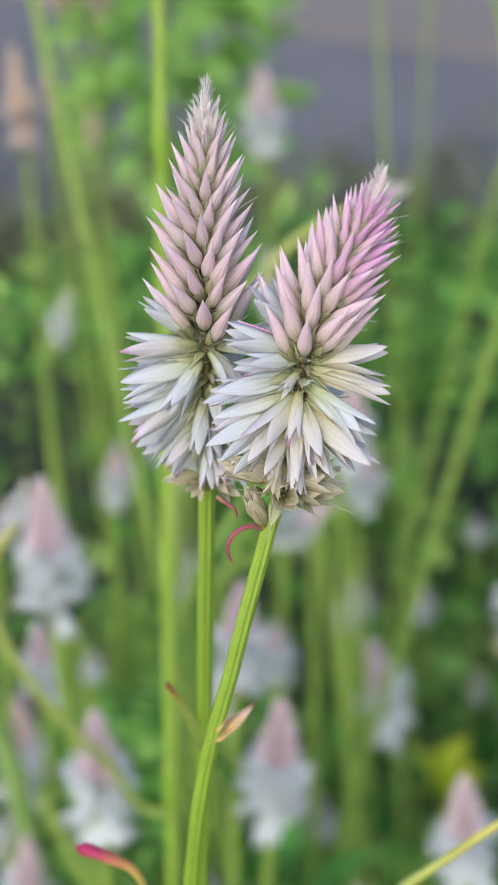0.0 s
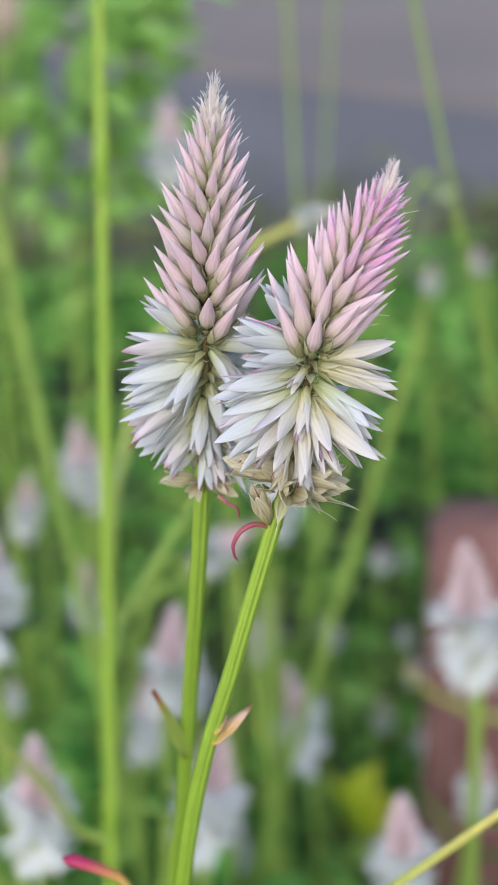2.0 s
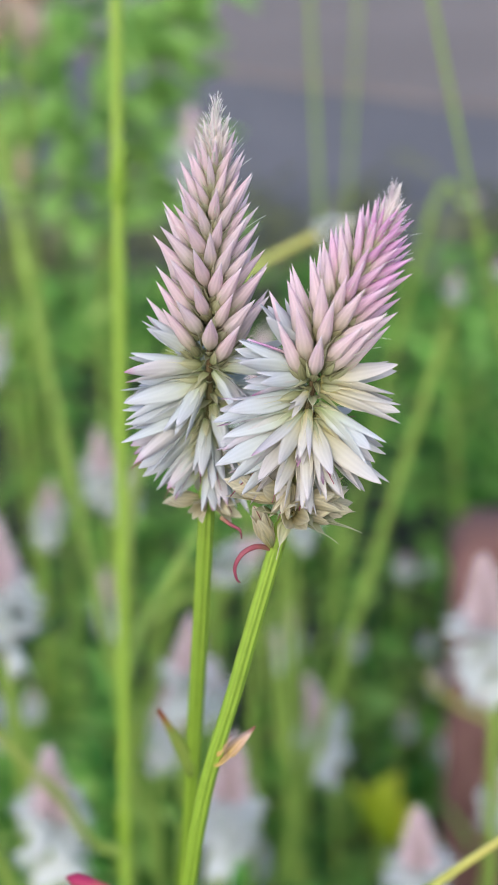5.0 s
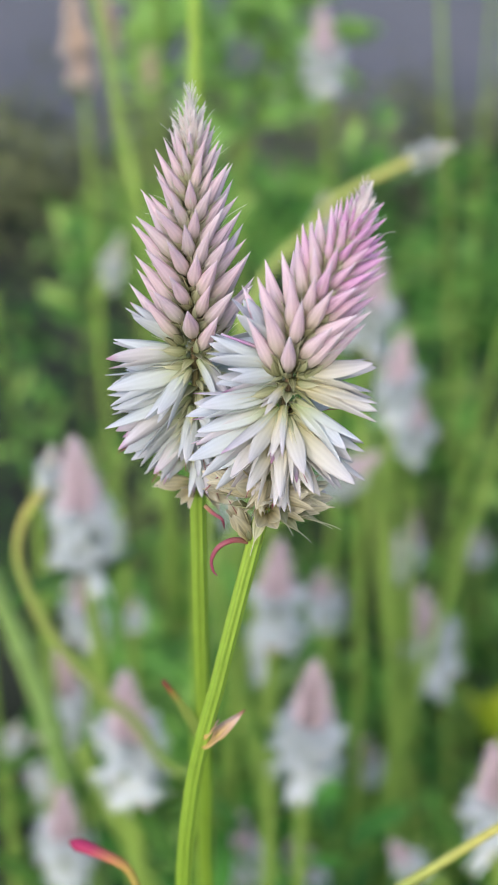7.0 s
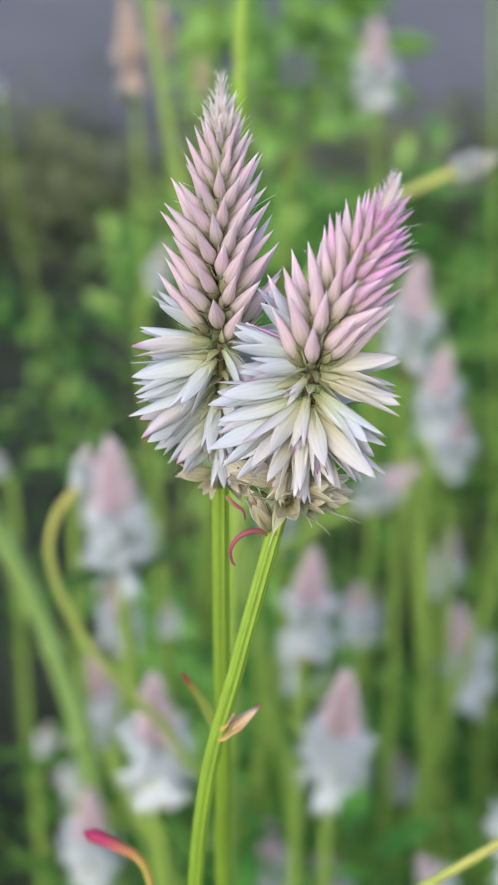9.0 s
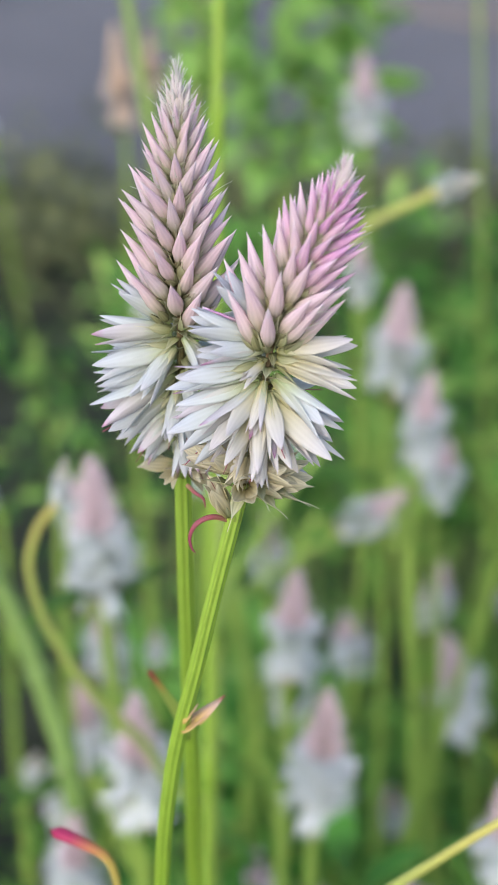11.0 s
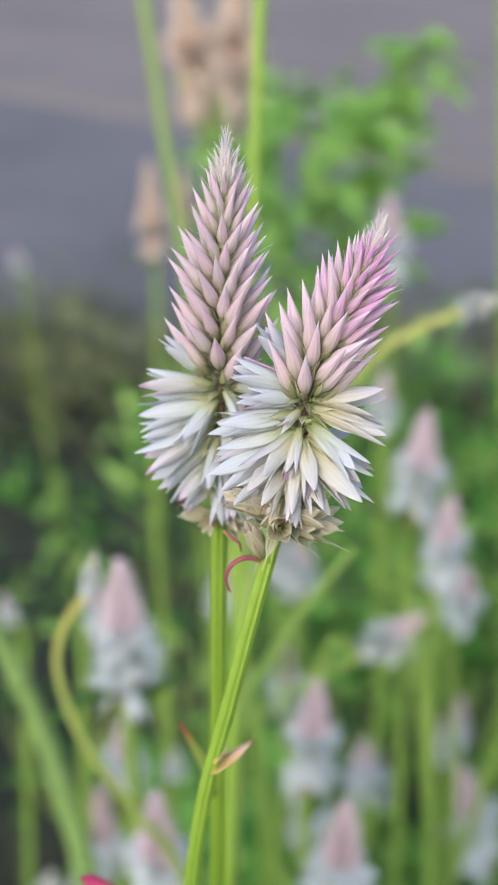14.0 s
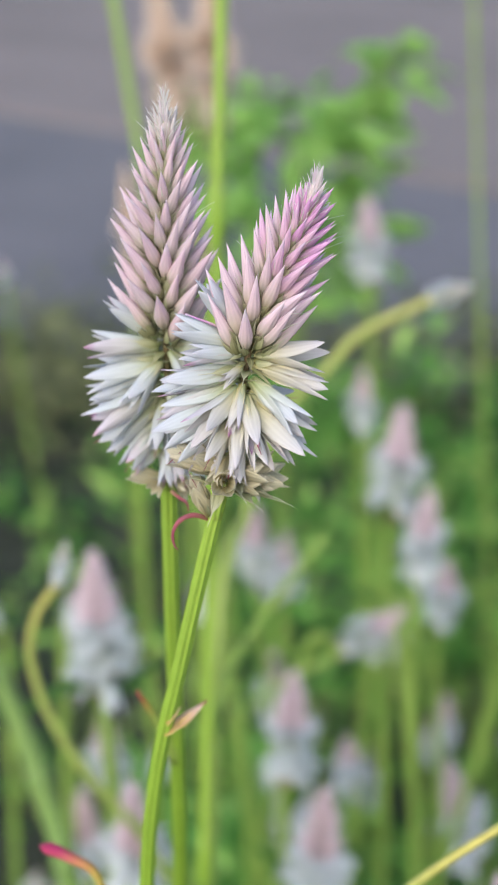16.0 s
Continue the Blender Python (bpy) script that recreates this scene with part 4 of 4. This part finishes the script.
# dry tan heads of an old plant
OLD = "dry tan old flower head on a pale stem"
far_celosia((-0.1888, 1.1126, -0.2752), (-0.1921, 1.1126, -0.1813), (), FAR_TAN, OLD, STEM_FAR, 0.002, 1, None, 0.62)
far_celosia((-0.1355, 1.1420, -0.2822), (-0.1376, 1.1420, -0.2391), (), FAR_TAN, OLD, STEM_FAR, 0.002, 1, None, 0.62)
far_celosia((-0.1504, 1.1421, -0.1681), (-0.1701, 1.1421, -0.0206), (), FAR_TAN, OLD, STEM_FAR, 0.002, 1, None, 0.62)
far_celosia((-0.1274, 1.1444, -0.1706), (-0.1207, 1.1444, -0.0037), (), FAR_TAN, OLD, STEM_FAR, 0.002, 1, None, 0.62)
far_celosia((-0.1677, 1.1429, -0.2524), (-0.1693, 1.1429, -0.1909), (), FAR_TAN, OLD, STEM_FAR, 0.002, 1, None, 0.62)


# ---- the shrub with bright leaves, the yellow leaf, the brick pillar ----
shrub = tagged(empty("leafy_shrub", (-0.125, 1.55, GROUND)), "bright green leafy weed beside the road", "plant")
r = random.Random(5)
part("stem", mesh_of("stem", tube(((0, 0, -0.02), (0.02, 0, 0.4), (0.03, 0, 0.75), (0.06, 0, 1.05)), lambda u: 0.006 - 0.004 * u, 8, 24), STEM_FAR), shrub)
bm = bmesh.new()
blade(bm, 1.0, 0.62, 0.012, 0.25, -0.2, 7, 4, None, 0.62)
BROAD = mesh_of("leaf", bm, BRIGHT)
for k in range(270):
    a = r.uniform(0, 6.28)
    if k < 250:
        z, rad, mid = 1.05 - 0.22 * r.random() ** 1.3, 0.105 * r.random() ** 0.6, 0.03
    else:
        z, rad, mid = 1.11 - 0.06 * r.random(), 0.03 * r.random(), 0.145
    q = Vector((mid + math.cos(a) * rad, math.sin(a) * rad, z))
    s = r.uniform(0.030, 0.054)
    part("leaf", BROAD, shrub, "", aim(q, (math.cos(a), math.sin(a), r.uniform(-0.6, 0.5)), r.uniform(-1.2, 1.2), (s, s, s)))
part("stem", mesh_of("stem", tube(((0.03, 0, 0.75), (0.09, 0, 0.96), (0.145, 0, 1.10)), lambda u: 0.004 - 0.0025 * u, 8, 16), STEM_FAR), shrub)

gold = tagged(empty("yellow_weed", (0.1510, 1.0500, GROUND)), "low weed with broad yellow leaves", "plant")
part("stem", mesh_of("stem", tube(((0, 0, -0.02), (0.0, 0, 0.2), (0.0, 0, 0.39)), lambda u: 0.003, 8, 12), STEM_FAR), gold)
bm = bmesh.new()
blade(bm, 1.0, 0.92, 0.012, 0.2, -0.2, 12, 7, None, 0.85, 3.0)
round_leaf = mesh_of("leaf", bm, YELLOW)
for way, turn, k in (((-0.30, 0.22, 1.0), 0.5, 0.054), ((0.22, 0.15, 1.0), -0.3, 0.062), ((0.60, -0.10, 0.75), 0.9, 0.044)):
    part("leaf", round_leaf, gold, "broad yellow leaf", aim((-0.002, 0, 0.385), way, turn, (k, k, k)))
part("leaf", GREEN_LEAF, gold, "", aim((0, 0, 0.32), (-0.8, 0.3, 0.3), 0, (0.07, 0.07, 0.07)))
part("leaf", GREEN_LEAF, gold, "", aim((0, 0, 0.27), (0.9, 0.5, 0.2), 0, (0.08, 0.08, 0.08)))

bm = bmesh.new()
bmesh.ops.create_cube(bm, size=1.0)
bmesh.ops.scale(bm, vec=(0.24, 0.10, 0.74), verts=bm.verts)
bmesh.ops.bevel(bm, geom=bm.edges[:], offset=0.012, segments=3, affect="EDGES")
pillar = new("brick_pillar", mesh_of("brick_pillar", bm, BRICK))
pillar.matrix_world = pose(0.328, 1.02, GROUND + 0.335, 0, 0, -4)
tagged(pillar, "weathered red-brown brick pillar among the weeds", "pillar")


# ---- the weeds ----
def leaf_cloud(name, places, sizes, mat, seed, broad=0.36):
    """Thousands of small folded leaves in one mesh."""
    g = np.random.default_rng(seed)
    n = len(places)
    u = np.array([0, 0.35, 0.35, 0.35, 0.75, 0.75, 0.75, 1.0])
    v = np.array([0, -1, 0, 1, -0.7, 0, 0.7, 0])
    az, el, roll = g.uniform(0, 2 * np.pi, n), g.uniform(-0.5, 1.2, n), g.uniform(-1.3, 1.3, n)
    fwd = np.stack([np.cos(az) * np.cos(el), np.sin(az) * np.cos(el), np.sin(el)], 1)
    side = np.stack([-np.sin(az), np.cos(az), 0 * az], 1)
    up = np.cross(fwd, side)
    s2 = side * np.cos(roll)[:, None] + up * np.sin(roll)[:, None]
    u2 = np.cross(fwd, s2)
    w = broad * 0.5 * g.uniform(0.6, 1.3, n)
    verts = (places[:, None] + sizes[:, None, None] * (u[None, :, None] * fwd[:, None] + (v[None, :] * w[:, None])[..., None] * s2[:, None]
             + (np.abs(v)[None, :, None] * 0.08 - u[None, :, None] ** 2 * 0.22) * u2[:, None])).reshape(-1, 3)
    f = np.array([[0, 2, 1, 1], [0, 3, 2, 2], [1, 2, 5, 4], [2, 3, 6, 5], [4, 5, 7, 7], [5, 6, 7, 7]])
    faces = []
    for k in range(n):
        for q in f:
            face = [int(a) + 8 * k for a in q]
            faces.append(face if face[2] != face[3] else face[:3])
    me = bpy.data.meshes.new(name)
    me.from_pydata(verts.tolist(), [], faces)
    me.materials.append(mat)
    return new(name, me)


def canopy(x, y):
    near = (-0.36 if x < 0.03 else -0.44) - 0.33 * (y + 0.25)
    far = -0.07 - 0.295 * (y + 0.25)
    k = min(max((y - 1.45) / 0.6, 0), 1)
    top = near * (1 - k) + far * k
    if x < -0.165 * (y + 0.25):
        top -= 0.27 * min(max((y - 0.65) / 0.25, 0), 1)
    if 0.09 < x < 0.21 and 0.7 < y < 1.15:
        top -= 0.05
    return top + 0.14 * noise.noise((x * 3.0, y * 3.0, 0.4)) + 0.12 * noise.noise((x * 8.0, y * 8.0, 1.4))


g = np.random.default_rng(3)
spots, big = [], []
while len(spots) < 12500:
    y = 0.45 + 3.1 * g.random() ** 0.9
    x = g.uniform(-0.42, 0.46) * (y + 0.5)
    top = canopy(x, y)
    z = top - g.exponential(0.13)
    if z < GROUND + 0.01:
        z = GROUND + g.random() * max(top - GROUND, 0.06)
    if x < -0.14 * (y + 0.25) + 0.22 * noise.noise((x * 3.0, y * 3.0, 6.0)) and y > 0.8 and g.random() < (0.46 if y < 1.5 else 0.72):
        continue
    if noise.noise((x * 6.0, y * 6.0, z * 6.0)) + 0.5 * noise.noise((x * 15.0, y * 15.0, z * 15.0)) < 0.14 or (0.09 < x < 0.20 and 0.7 < y < 1.12 and z > -0.90):
        continue
    if y > 2.0 and g.random() < 0.35:
        continue
    spots.append((x, y, z))
    big.append(g.uniform(0.022, 0.065))
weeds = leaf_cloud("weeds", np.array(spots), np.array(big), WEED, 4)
tagged(weeds, "dense green weeds and low foliage behind the flowers", "weeds", kind="stuff")

spots, big = [], []
while len(spots) < 15000:
    x, y = g.uniform(-2.6, 2.6), g.uniform(-1.6, 3.55)
    if -0.42 < x / max(y + 0.5, 0.01) < 0.46 and y > 0.45 or math.hypot(x, y + 0.3) < 0.25:
        continue
    if noise.noise((x * 2.5, y * 2.5, 5.0)) < -0.25 or max(abs(x), -y + 0.6) > 1.7 + 0.8 * noise.noise((x * 1.2, y * 1.2, 8.0)) + 0.5 * g.random():
        continue
    if y > 1.6 and x < -0.14 * (y + 0.25) + 0.22 * noise.noise((x * 3.0, y * 3.0, 6.0)) and g.random() < 0.62:
        continue
    z = GROUND + 0.01 + (0.16 + 0.14 * noise.noise((x * 2.0, y * 2.0, 2.0))) * g.random() ** 0.7
    spots.append((x, y, z))
    big.append(g.uniform(0.035, 0.08))
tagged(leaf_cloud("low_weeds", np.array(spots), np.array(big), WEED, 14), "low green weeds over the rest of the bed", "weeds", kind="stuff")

spots, big = [], []
while len(spots) < 1500:
    y = 0.8 + 2.0 * g.random()
    x = g.uniform(-0.42, 0.46) * (y + 0.5)
    z = canopy(x, y) + 0.02 - g.exponential(0.08)
    if z < GROUND + 0.02 or (x < -0.14 * (y + 0.25) + 0.22 * noise.noise((x * 3.0, y * 3.0, 6.0)) and y > 1.2) or noise.noise((x * 4.0, y * 4.0, z * 4.0 + 9.0)) < 0.0 or (abs(x - 0.15) < 0.05 and 0.7 < y < 1.15):
        continue
    spots.append((x, y, z))
    big.append(g.uniform(0.04, 0.085))
tagged(leaf_cloud("tall_weeds", np.array(spots), np.array(big), TALL, 8, 0.30), "brighter long-leaved weeds among the flowers", "weeds", kind="stuff")

# the ragged verge between the bed and the road
spots, big = [], []
while len(spots) < 6000:
    x, y = g.uniform(-2.6, 2.2), 3.75 + 0.32 * g.normal()
    if y < 3.1 or y > 4.7 or noise.noise((x * 4.0, y * 4.0, 11.0)) < -0.05 - 0.5 * (4.0 - y):
        continue
    spots.append((x, y, GROUND + 0.02 + 0.13 * g.random() ** 1.5))
    big.append(g.uniform(0.03, 0.10))
tagged(leaf_cloud("verge_grass", np.array(spots), np.array(big), VERGE, 21, 0.22), "dull green and brown grass along the road's edge", "grass", kind="stuff")

# thin stalks of grass and weeds, too many to count
stalks = bmesh.new()
r = random.Random(77)
for k in range(150):
    y = r.uniform(0.70, 2.0)
    x = r.uniform(-0.20, 0.30) * (y + 0.5)
    top = canopy(x, y) + r.uniform(-0.02, 0.16)
    lean, bow = r.uniform(-0.22, 0.22), r.uniform(-0.06, 0.06)
    wide = r.uniform(0.0012, 0.0030)
    tube(((x, y, GROUND - 0.01), (x + lean * 0.4, y, GROUND * 0.6 + top * 0.4), (x + lean * 0.75 + bow, y, GROUND * 0.25 + top * 0.75), (x + lean + bow * 2.5, y, top)),
         lambda u: wide * (1.1 - u * 0.9), 5, 10, bm=stalks)
tagged(new("grass_stalks", mesh_of("grass_stalks", stalks, STALK)), "thin light green grass stalks among the weeds", "grass", kind="stuff")
